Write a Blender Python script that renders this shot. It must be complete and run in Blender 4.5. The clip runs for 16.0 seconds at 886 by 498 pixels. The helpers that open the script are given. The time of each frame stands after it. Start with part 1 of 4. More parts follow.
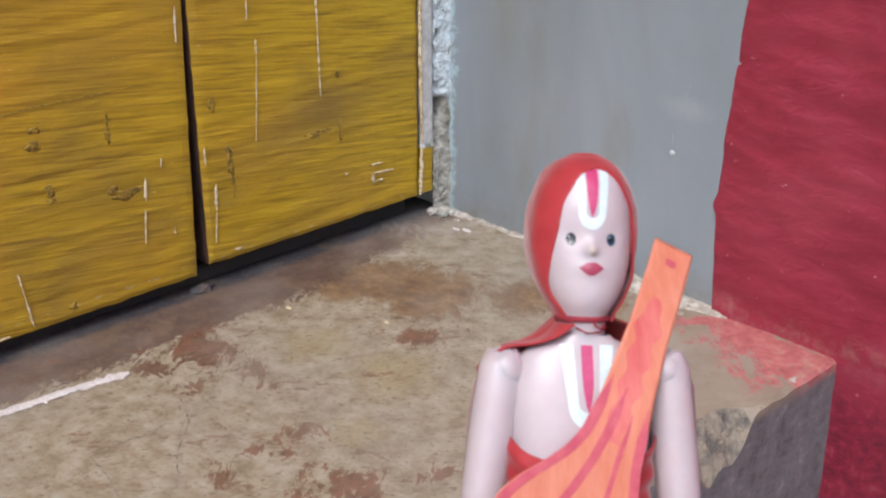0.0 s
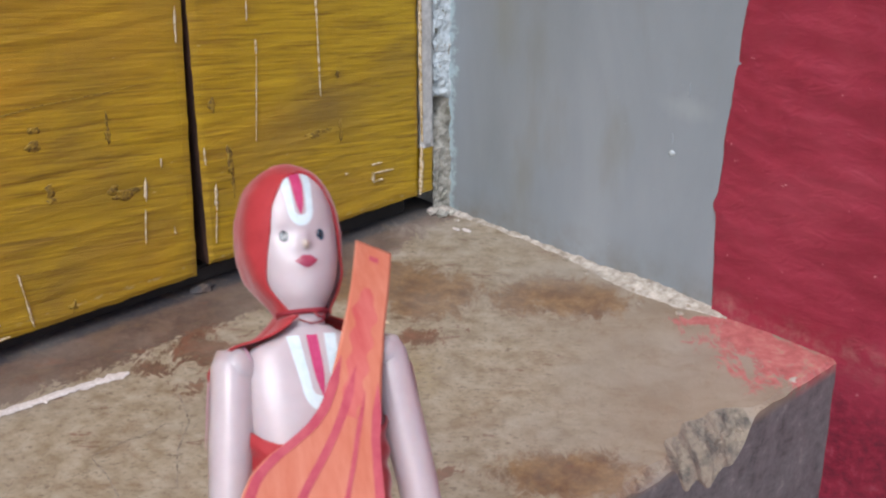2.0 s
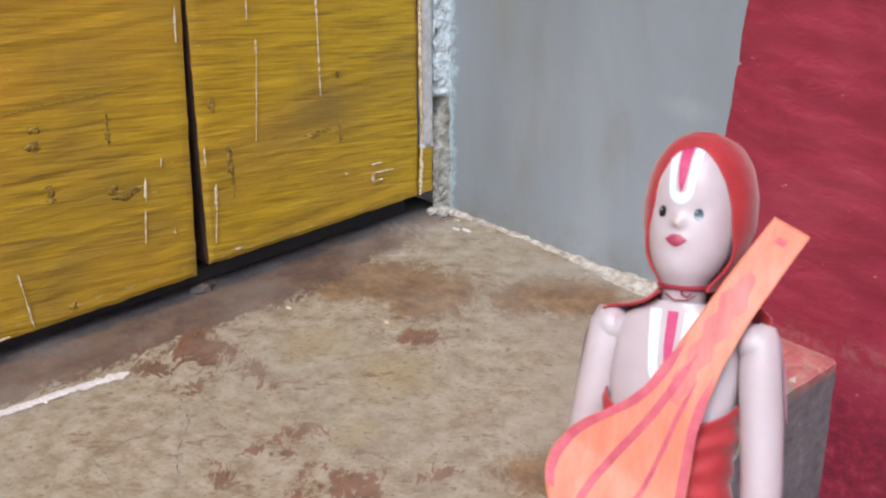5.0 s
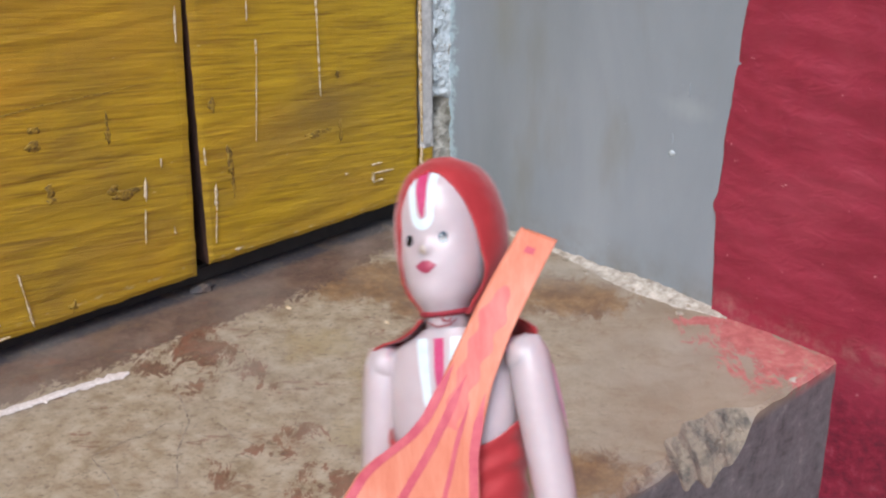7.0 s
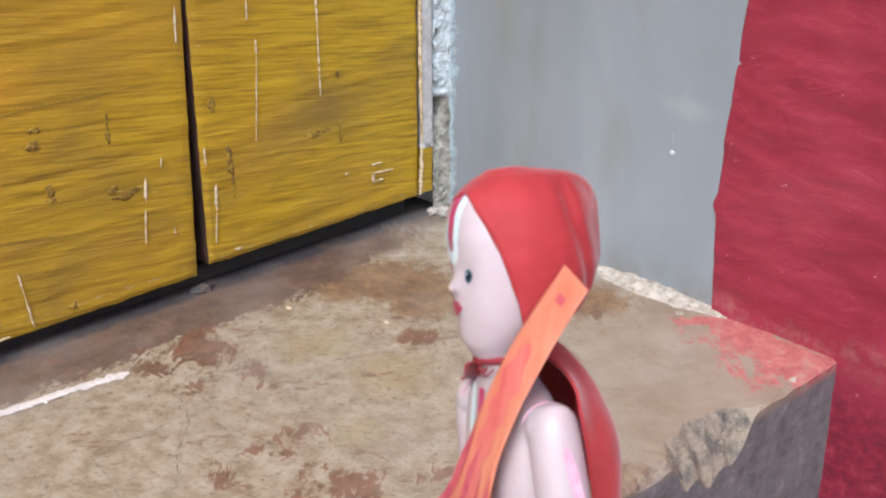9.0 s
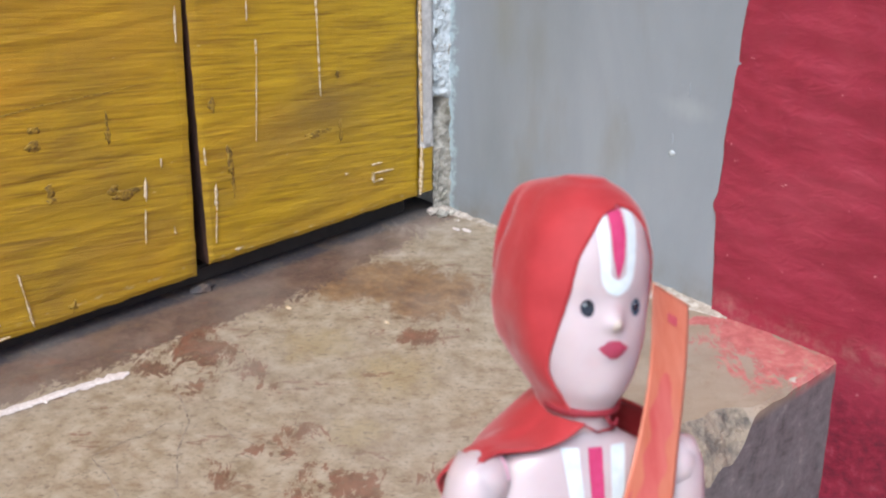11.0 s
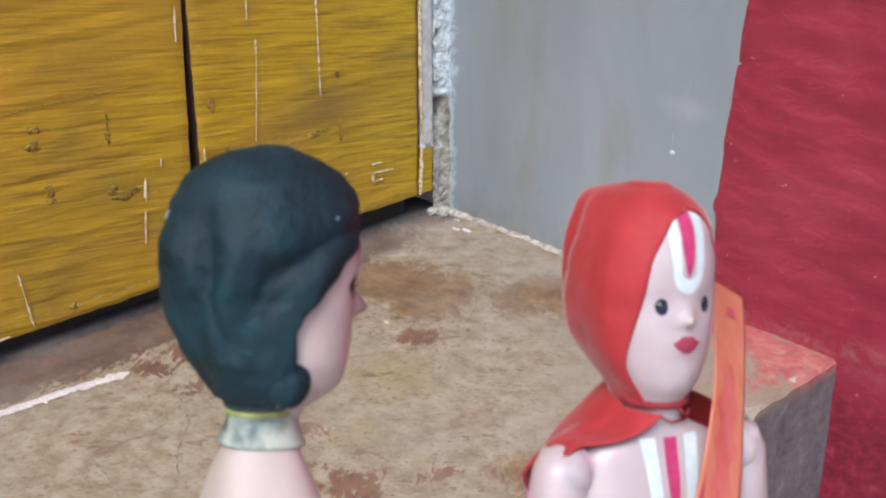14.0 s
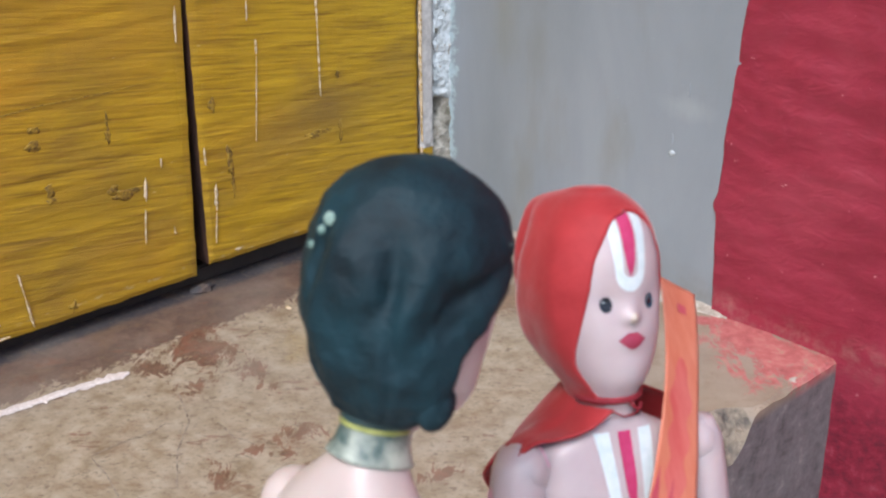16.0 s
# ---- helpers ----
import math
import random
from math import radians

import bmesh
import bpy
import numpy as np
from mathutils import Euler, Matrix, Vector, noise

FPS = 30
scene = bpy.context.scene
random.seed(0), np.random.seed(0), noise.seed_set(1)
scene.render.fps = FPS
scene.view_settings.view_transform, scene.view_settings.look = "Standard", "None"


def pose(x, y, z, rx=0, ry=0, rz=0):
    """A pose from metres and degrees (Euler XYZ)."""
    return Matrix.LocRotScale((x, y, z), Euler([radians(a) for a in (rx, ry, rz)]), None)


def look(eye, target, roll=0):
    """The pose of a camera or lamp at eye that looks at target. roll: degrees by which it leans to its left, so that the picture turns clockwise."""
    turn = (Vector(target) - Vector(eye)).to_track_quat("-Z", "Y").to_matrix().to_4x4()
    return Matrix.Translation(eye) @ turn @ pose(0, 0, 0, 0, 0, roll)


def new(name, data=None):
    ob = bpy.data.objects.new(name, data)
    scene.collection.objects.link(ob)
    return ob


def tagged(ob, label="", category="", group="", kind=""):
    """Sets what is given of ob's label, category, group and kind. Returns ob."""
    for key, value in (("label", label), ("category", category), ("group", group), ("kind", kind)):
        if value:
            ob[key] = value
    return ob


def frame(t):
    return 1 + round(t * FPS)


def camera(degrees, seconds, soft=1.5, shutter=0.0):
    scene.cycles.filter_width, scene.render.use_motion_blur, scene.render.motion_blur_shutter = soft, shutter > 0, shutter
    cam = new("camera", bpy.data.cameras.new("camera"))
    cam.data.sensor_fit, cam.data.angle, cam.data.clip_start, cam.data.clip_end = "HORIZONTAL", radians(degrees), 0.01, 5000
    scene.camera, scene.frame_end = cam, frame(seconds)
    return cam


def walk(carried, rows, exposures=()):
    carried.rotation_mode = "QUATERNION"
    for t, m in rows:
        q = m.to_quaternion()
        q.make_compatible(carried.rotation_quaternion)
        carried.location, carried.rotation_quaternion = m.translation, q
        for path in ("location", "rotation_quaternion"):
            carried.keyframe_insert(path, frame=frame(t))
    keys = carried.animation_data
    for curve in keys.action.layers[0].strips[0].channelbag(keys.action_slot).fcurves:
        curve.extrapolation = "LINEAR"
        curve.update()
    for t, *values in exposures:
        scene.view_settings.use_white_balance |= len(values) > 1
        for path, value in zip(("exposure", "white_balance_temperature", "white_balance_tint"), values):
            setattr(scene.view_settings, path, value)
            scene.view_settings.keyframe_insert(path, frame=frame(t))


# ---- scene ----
# ---------------------------------------------------------------- camera
EYE = Vector((0.8283, -0.7918, 0.45))
FORWARD = Vector((-0.66511, 0.63338, -0.39555))
cam = camera(38.42, 16.0, soft=2.2, shutter=0.5)
# the corner is in focus, the dolls before it are a little soft
cam.data.dof.use_dof, cam.data.dof.focus_distance, cam.data.dof.aperture_fstop = True, 1.0, 34.0
walk(cam, [(0.0, look(EYE, EYE + FORWARD)), (16.0, look(EYE, EYE + FORWARD))],
     exposures=[(t, e, 5760, 10) for t, e in ((0.0, 0.73), (1.5, 0.69), (2.4, 0.60), (3.5, 0.60), (4.0, 0.83), (4.3, 0.88), (6.4, 0.76), (7.1, 0.76), (7.6, 0.92), (8.4, 0.96), (9.1, 1.05), (11.4, 0.96), (12.0, 0.83), (14.0, 0.87), (16.0, 0.87))])

# ---------------------------------------------------------------- light: open veranda under a pale overcast sky
world = bpy.data.worlds.new("sky")
scene.world = world
world.use_nodes = True
_wn = world.node_tree.nodes
_sky = _wn.new("ShaderNodeTexSky")
_sky.sky_type = "NISHITA"
_sky.sun_disc = False
_sky.sun_elevation = radians(52)
_sky.sun_rotation = radians(160)
_sky.air_density, _sky.dust_density, _sky.ozone_density = 1.0, 4.0, 0.6
world.node_tree.links.new(_sky.outputs[0], _wn["Background"].inputs[0])
_wn["Background"].inputs[1].default_value = 0.12

sun = new("sun", bpy.data.lights.new("sun", "SUN"))
sun.data.energy, sun.data.angle, sun.data.color = 1.4, radians(30), (1.0, 0.975, 0.95)
sun.matrix_world = look((0.9, -1.6, 2.6), (0, 0, 0))

# ---------------------------------------------------------------- materials


def shader(name, rough=0.6, metal=0.0):
    m = bpy.data.materials.new(name)
    m.use_nodes = True
    b = m.node_tree.nodes["Principled BSDF"]
    b.inputs["Roughness"].default_value = rough
    b.inputs["Metallic"].default_value = metal
    return m, m.node_tree.nodes, m.node_tree.links, b


def coords(nodes, links, scale=(1, 1, 1), rot=(0, 0, 0)):
    tc = nodes.new("ShaderNodeTexCoord")
    mp = nodes.new("ShaderNodeMapping")
    mp.inputs["Scale"].default_value = scale
    mp.inputs["Rotation"].default_value = rot
    links.new(tc.outputs["Object"], mp.inputs["Vector"])
    return mp.outputs["Vector"]


def turned(nodes, links, angle, scale):
    """Coordinates turned about z first and stretched after."""
    mp = nodes.new("ShaderNodeMapping")
    mp.inputs["Scale"].default_value = scale
    links.new(coords(nodes, links, (1, 1, 1), (0, 0, radians(angle))), mp.inputs["Vector"])
    return mp.outputs["Vector"]


def noise_node(nodes, links, vec, scale, detail=6.0, rough=0.6, distort=0.0):
    n = nodes.new("ShaderNodeTexNoise")
    n.inputs["Scale"].default_value = scale
    n.inputs["Detail"].default_value = detail
    n.inputs["Roughness"].default_value = rough
    n.inputs["Distortion"].default_value = distort
    links.new(vec, n.inputs["Vector"])
    return n.outputs["Fac"]


def ramp(nodes, links, fac, stops):
    r = nodes.new("ShaderNodeValToRGB")
    el = r.color_ramp.elements
    while len(el) < len(stops):
        el.new(0.5)
    for e, (p, c) in zip(el, stops):
        e.position = p
        e.color = (*c, 1) if len(c) == 3 else c
    links.new(fac, r.inputs["Fac"])
    return r.outputs["Color"]


def mix(nodes, links, fac, a, b, mode="MIX"):
    n = nodes.new("ShaderNodeMix")
    n.data_type, n.blend_type = "RGBA", mode
    for socket, v in ((n.inputs["Factor"], fac), (n.inputs["A"], a), (n.inputs["B"], b)):
        if isinstance(v, bpy.types.NodeSocket):
            links.new(v, socket)
        elif isinstance(v, tuple):
            socket.default_value = (*v, 1)
        else:
            socket.default_value = v
    return n.outputs["Result"]


def calc(nodes, links, op, a, b=None, clamp=False):
    n = nodes.new("ShaderNodeMath")
    n.operation, n.use_clamp = op, clamp
    for socket, v in zip(n.inputs, (a, b)):
        if isinstance(v, bpy.types.NodeSocket):
            links.new(v, socket)
        elif v is not None:
            socket.default_value = v
    return n.outputs[0]


def bump(nodes, links, b, height, strength, distance):
    n = nodes.new("ShaderNodeBump")
    n.inputs["Strength"].default_value = strength
    n.inputs["Distance"].default_value = distance
    links.new(height, n.inputs["Height"])
    links.new(n.outputs["Normal"], b.inputs["Normal"])


def xyz(nodes, links):
    tc = nodes.new("ShaderNodeTexCoord")
    sp = nodes.new("ShaderNodeSeparateXYZ")
    links.new(tc.outputs["Object"], sp.inputs[0])
    return sp.outputs


BLACK, WHITE = (0, 0, 0), (1, 1, 1)


def yellow_paint():
    m, n, l, b = shader("yellow_painted_wood", 0.5)
    wob = calc(n, l, "MULTIPLY", calc(n, l, "SUBTRACT", noise_node(n, l, coords(n, l, (1, 30, 60)), 1.0, 3), 0.5), 0.0016)
    sh = n.new("ShaderNodeCombineXYZ")
    l.new(wob, sh.inputs[2])
    add = n.new("ShaderNodeVectorMath")
    # the grain runs a few degrees off level
    l.new(coords(n, l, (1, 1, 1), (radians(7.5), 0, 0)), add.inputs[0])
    l.new(sh.outputs[0], add.inputs[1])

    def grain(y, z, detail, rough):
        mp = n.new("ShaderNodeMapping")
        mp.inputs["Scale"].default_value = (1, y, z)
        l.new(add.outputs[0], mp.inputs["Vector"])
        return noise_node(n, l, mp.outputs["Vector"], 1.0, detail, rough)

    fine = grain(13, 400, 5, 0.62)
    mid = grain(6, 170, 4, 0.6)
    big = noise_node(n, l, coords(n, l, (1, 9, 14)), 1.0, 5, 0.6, 0.5)
    c = ramp(n, l, fine, [(0.34, (0.255, 0.143, 0.005)), (0.45, (0.400, 0.248, 0.006)), (0.62, (0.505, 0.322, 0.008))])
    worn = ramp(n, l, big, [(0.44, BLACK), (0.70, (0.60, 0.60, 0.60))])
    c = mix(n, l, worn, c, (0.225, 0.135, 0.026))
    dark = ramp(n, l, mid, [(0.32, (0.42, 0.42, 0.42)), (0.39, BLACK)])
    c = mix(n, l, dark, c, (0.15, 0.083, 0.010))
    lines = ramp(n, l, grain(10, 230, 2, 0.5), [(0.29, (0.52, 0.52, 0.52)), (0.36, BLACK)])
    c = mix(n, l, lines, c, (0.13, 0.072, 0.009))
    warm = ramp(n, l, noise_node(n, l, coords(n, l, (1, 4, 5)), 1.3, 2), [(0.5, BLACK), (0.72, (0.55, 0.55, 0.55))])
    c = mix(n, l, warm, c, (0.50, 0.27, 0.015))
    fleck = ramp(n, l, noise_node(n, l, coords(n, l, (1, 90, 240)), 1.0, 3), [(0.70, BLACK), (0.74, (0.6, 0.6, 0.6))])
    c = mix(n, l, fleck, c, (0.62, 0.50, 0.22))
    # rubbed, dirty middle of one board and an orange patch on the other
    for y, z, a, h, tint in ((-0.150, 0.128, 0.085, 0.030, (0.190, 0.118, 0.030)), (-0.345, 0.105, 0.050, 0.022, (0.215, 0.132, 0.016)), (-0.430, 0.205, 0.045, 0.035, (0.560, 0.290, 0.012)), (-0.060, 0.220, 0.05, 0.06, (0.54, 0.36, 0.010))):
        q = xyz(n, l)
        dy = calc(n, l, "DIVIDE", calc(n, l, "SUBTRACT", q[1], y), a)
        dz = calc(n, l, "DIVIDE", calc(n, l, "SUBTRACT", q[2], z), h)
        d = calc(n, l, "SQRT", calc(n, l, "ADD", calc(n, l, "MULTIPLY", dy, dy), calc(n, l, "MULTIPLY", dz, dz)))
        e = calc(n, l, "ADD", calc(n, l, "SUBTRACT", 1.0, d), calc(n, l, "MULTIPLY", calc(n, l, "SUBTRACT", fine, 0.5), 1.6))
        c = mix(n, l, ramp(n, l, e, [(0.05, BLACK), (0.9, (0.55, 0.55, 0.55))]), c, tint)
    # scraped pale flecks and dark dirt along the lower edge
    p = xyz(n, l)
    low = calc(n, l, "SUBTRACT", 1.0, calc(n, l, "DIVIDE", calc(n, l, "ABSOLUTE", calc(n, l, "SUBTRACT", p[2], 0.026)), 0.011), True)
    scrape = ramp(n, l, calc(n, l, "MULTIPLY", low, noise_node(n, l, coords(n, l, (1, 120, 300)), 1.0, 4)), [(0.50, BLACK), (0.60, (0.55, 0.55, 0.55))])
    c = mix(n, l, scrape, c, (0.50, 0.40, 0.20))
    l.new(c, b.inputs["Base Color"])
    h = calc(n, l, "ADD", fine, calc(n, l, "MULTIPLY", mid, 1.2))
    h = calc(n, l, "ADD", h, calc(n, l, "MULTIPLY", noise_node(n, l, coords(n, l, (1, 60, 160)), 1.0, 4), 0.8))
    bump(n, l, b, h, 0.8, 0.0010)
    return m


def grey_wall_paint():
    m, n, l, b = shader("grey_wall_paint", 0.38)
    v = coords(n, l)
    big = noise_node(n, l, coords(n, l, (9, 9, 4)), 1.0, 5, 0.55, 0.4)
    c = ramp(n, l, big, [(0.3, (0.205, 0.232, 0.252)), (0.55, (0.248, 0.276, 0.300)), (0.75, (0.285, 0.312, 0.335))])
    olive = ramp(n, l, noise_node(n, l, coords(n, l, (16, 16, 5)), 1.0, 4), [(0.56, BLACK), (0.75, (0.55, 0.55, 0.55))])
    c = mix(n, l, olive, c, (0.205, 0.205, 0.175))
    p = xyz(n, l)

    def patch(x, z, a, h, lo, hi):
        """A soft-edged stain round (x, z), broken up by the mottling."""
        dx = calc(n, l, "DIVIDE", calc(n, l, "SUBTRACT", p[0], x), a)
        dz = calc(n, l, "DIVIDE", calc(n, l, "SUBTRACT", p[2], z), h)
        d = calc(n, l, "SQRT", calc(n, l, "ADD", calc(n, l, "MULTIPLY", dx, dx), calc(n, l, "MULTIPLY", dz, dz)))
        e = calc(n, l, "ADD", calc(n, l, "SUBTRACT", 1.0, d), calc(n, l, "MULTIPLY", calc(n, l, "SUBTRACT", noise_node(n, l, coords(n, l, (60, 60, 22)), 1.0, 5), 0.5), 1.4))
        return ramp(n, l, e, [(lo, BLACK), (hi, (0.38, 0.38, 0.38))])

    # rising damp, and a pale smear of filler rubbed over the bumps
    c = mix(n, l, patch(0.075, 0.200, 0.022, 0.060, 0.1, 0.9), c, (0.205, 0.205, 0.150))
    c = mix(n, l, patch(0.115, 0.185, 0.018, 0.060, 0.1, 0.9), c, (0.190, 0.195, 0.165))
    c = mix(n, l, patch(0.272, 0.160, 0.040, 0.014, 0.2, 0.9), c, (0.36, 0.385, 0.395))
    # pale distemper left on the edge beside the corner, and dirt at the foot
    edge = noise_node(n, l, v, 90, 5, 0.7)
    near = calc(n, l, "SUBTRACT", 1.0, calc(n, l, "DIVIDE", p[0], 0.034), True)
    fac = ramp(n, l, calc(n, l, "ADD", calc(n, l, "MULTIPLY", near, 0.55), calc(n, l, "MULTIPLY", edge, 0.6)), [(0.62, BLACK), (0.72, WHITE)])
    c = mix(n, l, fac, c, (0.40, 0.50, 0.53))
    foot = calc(n, l, "SUBTRACT", 1.0, calc(n, l, "DIVIDE", p[2], 0.035), True)
    stain = calc(n, l, "MULTIPLY", foot, ramp(n, l, noise_node(n, l, v, 40, 5), [(0.35, BLACK), (0.7, (0.75, 0.75, 0.75))]))
    c = mix(n, l, stain, c, (0.17, 0.15, 0.12))
    fleck = ramp(n, l, noise_node(n, l, v, 190, 3), [(0.73, BLACK), (0.76, (0.7, 0.7, 0.7))])
    c = mix(n, l, fleck, c, (0.46, 0.48, 0.5))
    l.new(c, b.inputs["Base Color"])
    h = calc(n, l, "ADD", noise_node(n, l, coords(n, l, (30, 30, 12)), 1.0, 6), calc(n, l, "MULTIPLY", noise_node(n, l, v, 260, 3), 0.12))
    bump(n, l, b, h, 0.35, 0.003)
    return m


def red_wall_paint():
    m, n, l, b = shader("crimson_wall_paint", 0.36)
    stroke = noise_node(n, l, coords(n, l, (44, 40, 74), (0, radians(-16), 0)), 1.0, 7, 0.66, 1.2)
    big = noise_node(n, l, coords(n, l, (12, 12, 12)), 1.0, 5, 0.6, 0.6)
    c = ramp(n, l, big, [(0.32, (0.205, 0.013, 0.030)), (0.54, (0.255, 0.022, 0.045)), (0.76, (0.295, 0.036, 0.060))])
    c = mix(n, l, ramp(n, l, stroke, [(0.62, BLACK), (0.80, (0.30, 0.30, 0.30))]), c, (0.46, 0.085, 0.12))
    p = xyz(n, l)
    low = calc(n, l, "SUBTRACT", 1.0, calc(n, l, "DIVIDE", calc(n, l, "ABSOLUTE", calc(n, l, "SUBTRACT", p[2], 0.006)), 0.020), True)
    rub = calc(n, l, "MULTIPLY", low, ramp(n, l, noise_node(n, l, coords(n, l), 90, 6, 0.7), [(0.45, BLACK), (0.66, (0.75, 0.75, 0.75))]))
    c = mix(n, l, rub, c, (0.30, 0.14, 0.12))
    fleck = ramp(n, l, noise_node(n, l, coords(n, l), 150, 3), [(0.72, BLACK), (0.75, (0.8, 0.8, 0.8))])
    c = mix(n, l, fleck, c, (0.58, 0.27, 0.27))
    # deeper and duller crimson beside and below the platform
    deep_mask = calc(n, l, "ADD", calc(n, l, "MULTIPLY", calc(n, l, "ADD", p[2], 0.012), -26.0), calc(n, l, "MULTIPLY", calc(n, l, "SUBTRACT", big, 0.5), 2.0), True)
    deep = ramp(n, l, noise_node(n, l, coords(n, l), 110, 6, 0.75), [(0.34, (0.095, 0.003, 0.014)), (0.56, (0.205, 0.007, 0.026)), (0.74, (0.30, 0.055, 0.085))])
    c = mix(n, l, calc(n, l, "MULTIPLY", deep_mask, 0.9), c, deep)
    l.new(c, b.inputs["Base Color"])
    l.new(calc(n, l, "ADD", calc(n, l, "MULTIPLY", deep_mask, 0.30), 0.34), b.inputs["Roughness"])
    fine = noise_node(n, l, coords(n, l), 190, 5, 0.7)
    h = calc(n, l, "ADD", stroke, calc(n, l, "MULTIPLY", fine, calc(n, l, "ADD", calc(n, l, "MULTIPLY", deep_mask, 0.5), 0.2)))
    bump(n, l, b, h, 0.42, 0.0030)
    return m


def ovals(nodes, links, places):
    """How deep a point lies in the nearest of some ovals on the floor: 1 in the middle, 0 at the rim. Each: x, y, half widths."""
    tc = nodes.new("ShaderNodeTexCoord")
    best = None
    for x, y, a, b in places:
        mp = nodes.new("ShaderNodeMapping")
        mp.vector_type = "TEXTURE"
        mp.inputs["Location"].default_value = (x, y, 0)
        mp.inputs["Rotation"].default_value = (0, 0, radians(46.4))
        mp.inputs["Scale"].default_value = (a, b, 1)
        links.new(tc.outputs["Object"], mp.inputs["Vector"])
        ln = nodes.new("ShaderNodeVectorMath")
        ln.operation = "LENGTH"
        links.new(mp.outputs["Vector"], ln.inputs[0])
        deep = calc(nodes, links, "SUBTRACT", 1.0, ln.outputs["Value"])
        best = deep if best is None else calc(nodes, links, "MAXIMUM", best, deep)
    return calc(nodes, links, "MAXIMUM", best, -0.6)


def worn_concrete():
    m, n, l, b = shader("worn_stained_concrete", 0.62)
    v = coords(n, l)
    p = xyz(n, l)
    lump = noise_node(n, l, v, 26, 7, 0.68, 0.3)
    base = ramp(n, l, noise_node(n, l, v, 60, 6), [(0.30, (0.200, 0.150, 0.088)), (0.50, (0.318, 0.262, 0.184)), (0.72, (0.400, 0.345, 0.262))])
    # smoother darker screed near the free edge and the end wall
    smooth = calc(n, l, "SUBTRACT", calc(n, l, "ADD", calc(n, l, "MULTIPLY", p[0], 2.2), calc(n, l, "MULTIPLY", p[1], 2.2)), 0.10)
    fac = ramp(n, l, calc(n, l, "ADD", smooth, calc(n, l, "MULTIPLY", lump, 0.5)), [(0.30, BLACK), (0.62, WHITE)])
    base = mix(n, l, fac, base, ramp(n, l, noise_node(n, l, v, 17, 5), [(0.35, (0.235, 0.180, 0.125)), (0.7, (0.335, 0.280, 0.212))]))
    ragged = calc(n, l, "MULTIPLY", calc(n, l, "SUBTRACT", noise_node(n, l, turned(n, l, -46, (62, 30, 60)), 1.0, 7, 0.82, 0.6), 0.5), 3.0)
    # olive damp tint
    damp = ramp(n, l, calc(n, l, "ADD", ovals(n, l, ((0.213, -0.254, 0.045, 0.047), (0.259, -0.325, 0.034, 0.029), (0.138, -0.268, 0.043, 0.037))), calc(n, l, "MULTIPLY", ragged, 0.8)), [(0.15, BLACK), (0.75, (0.55, 0.55, 0.55))])
    base = mix(n, l, damp, base, (0.300, 0.232, 0.105))
    # brown floor paint: a strip along the door, and thin ochre-brown remains towards the back corner
    strip_w = calc(n, l, "ADD", calc(n, l, "MULTIPLY", calc(n, l, "MAXIMUM", calc(n, l, "ADD", p[1], 0.20), 0.0), -0.20), 0.062)
    zone = calc(n, l, "ADD", calc(n, l, "MULTIPLY", calc(n, l, "SUBTRACT", strip_w, p[0]), 38.0), calc(n, l, "MULTIPLY", ragged, 1.3))
    brown = ramp(n, l, zone, [(-0.10, BLACK), (0.06, (0.92, 0.92, 0.92))])
    bcol = ramp(n, l, noise_node(n, l, v, 34, 7, 0.74), [(0.34, (0.062, 0.036, 0.028)), (0.50, (0.108, 0.064, 0.049)), (0.66, (0.180, 0.118, 0.090))])
    thin = ramp(n, l, calc(n, l, "ADD", ovals(n, l, ((0.071, -0.166, 0.091, 0.046), (0.132, -0.144, 0.051, 0.055), (0.022, -0.176, 0.059, 0.039), (0.212, -0.067, 0.070, 0.046), (0.389, -0.262, 0.061, 0.032))), calc(n, l, "MULTIPLY", ragged, 0.8)), [(-0.15, BLACK), (0.35, (0.88, 0.88, 0.88))])
    tcol = ramp(n, l, noise_node(n, l, v, 42, 8, 0.78), [(0.34, (0.085, 0.038, 0.020)), (0.47, (0.155, 0.078, 0.034)), (0.58, (0.235, 0.138, 0.058)), (0.70, (0.330, 0.245, 0.165))])
    c = mix(n, l, thin, base, tcol)
    c = mix(n, l, brown, c, bcol)
    # a thick dark brown remnant beside the chalk line
    thick = ramp(n, l, calc(n, l, "ADD", ovals(n, l, ((0.082, -0.338, 0.030, 0.037), (0.088, -0.376, 0.021, 0.014), (0.038, -0.457, 0.024, 0.009), (0.126, -0.374, 0.015, 0.012))), calc(n, l, "MULTIPLY", ragged, 1.6)), [(0.22, BLACK), (0.34, (0.92, 0.92, 0.92))])
    c = mix(n, l, thick, c, ramp(n, l, noise_node(n, l, v, 60, 5, 0.7), [(0.35, (0.080, 0.040, 0.024)), (0.62, (0.155, 0.080, 0.048))]))
    # rusty red remains of an older coat
    rust = ramp(n, l, calc(n, l, "ADD", ovals(n, l, ((0.086, -0.330, 0.036, 0.046), (0.129, -0.374, 0.018, 0.015), (0.137, -0.327, 0.019, 0.019), (0.166, -0.332, 0.012, 0.009), (0.233, -0.359, 0.020, 0.019), (0.246, -0.379, 0.014, 0.011), (0.240, -0.426, 0.015, 0.019), (0.227, -0.390, 0.009, 0.007), (0.299, -0.377, 0.030, 0.028), (0.181, -0.199, 0.032, 0.026), (0.275, -0.369, 0.012, 0.009), (0.331, -0.323, 0.015, 0.011))), calc(n, l, "MULTIPLY", ragged, 2.2)), [(0.42, BLACK), (0.54, (0.92, 0.92, 0.92))])
    pv = turned(n, l, -46, (0.62, 1.3, 1))
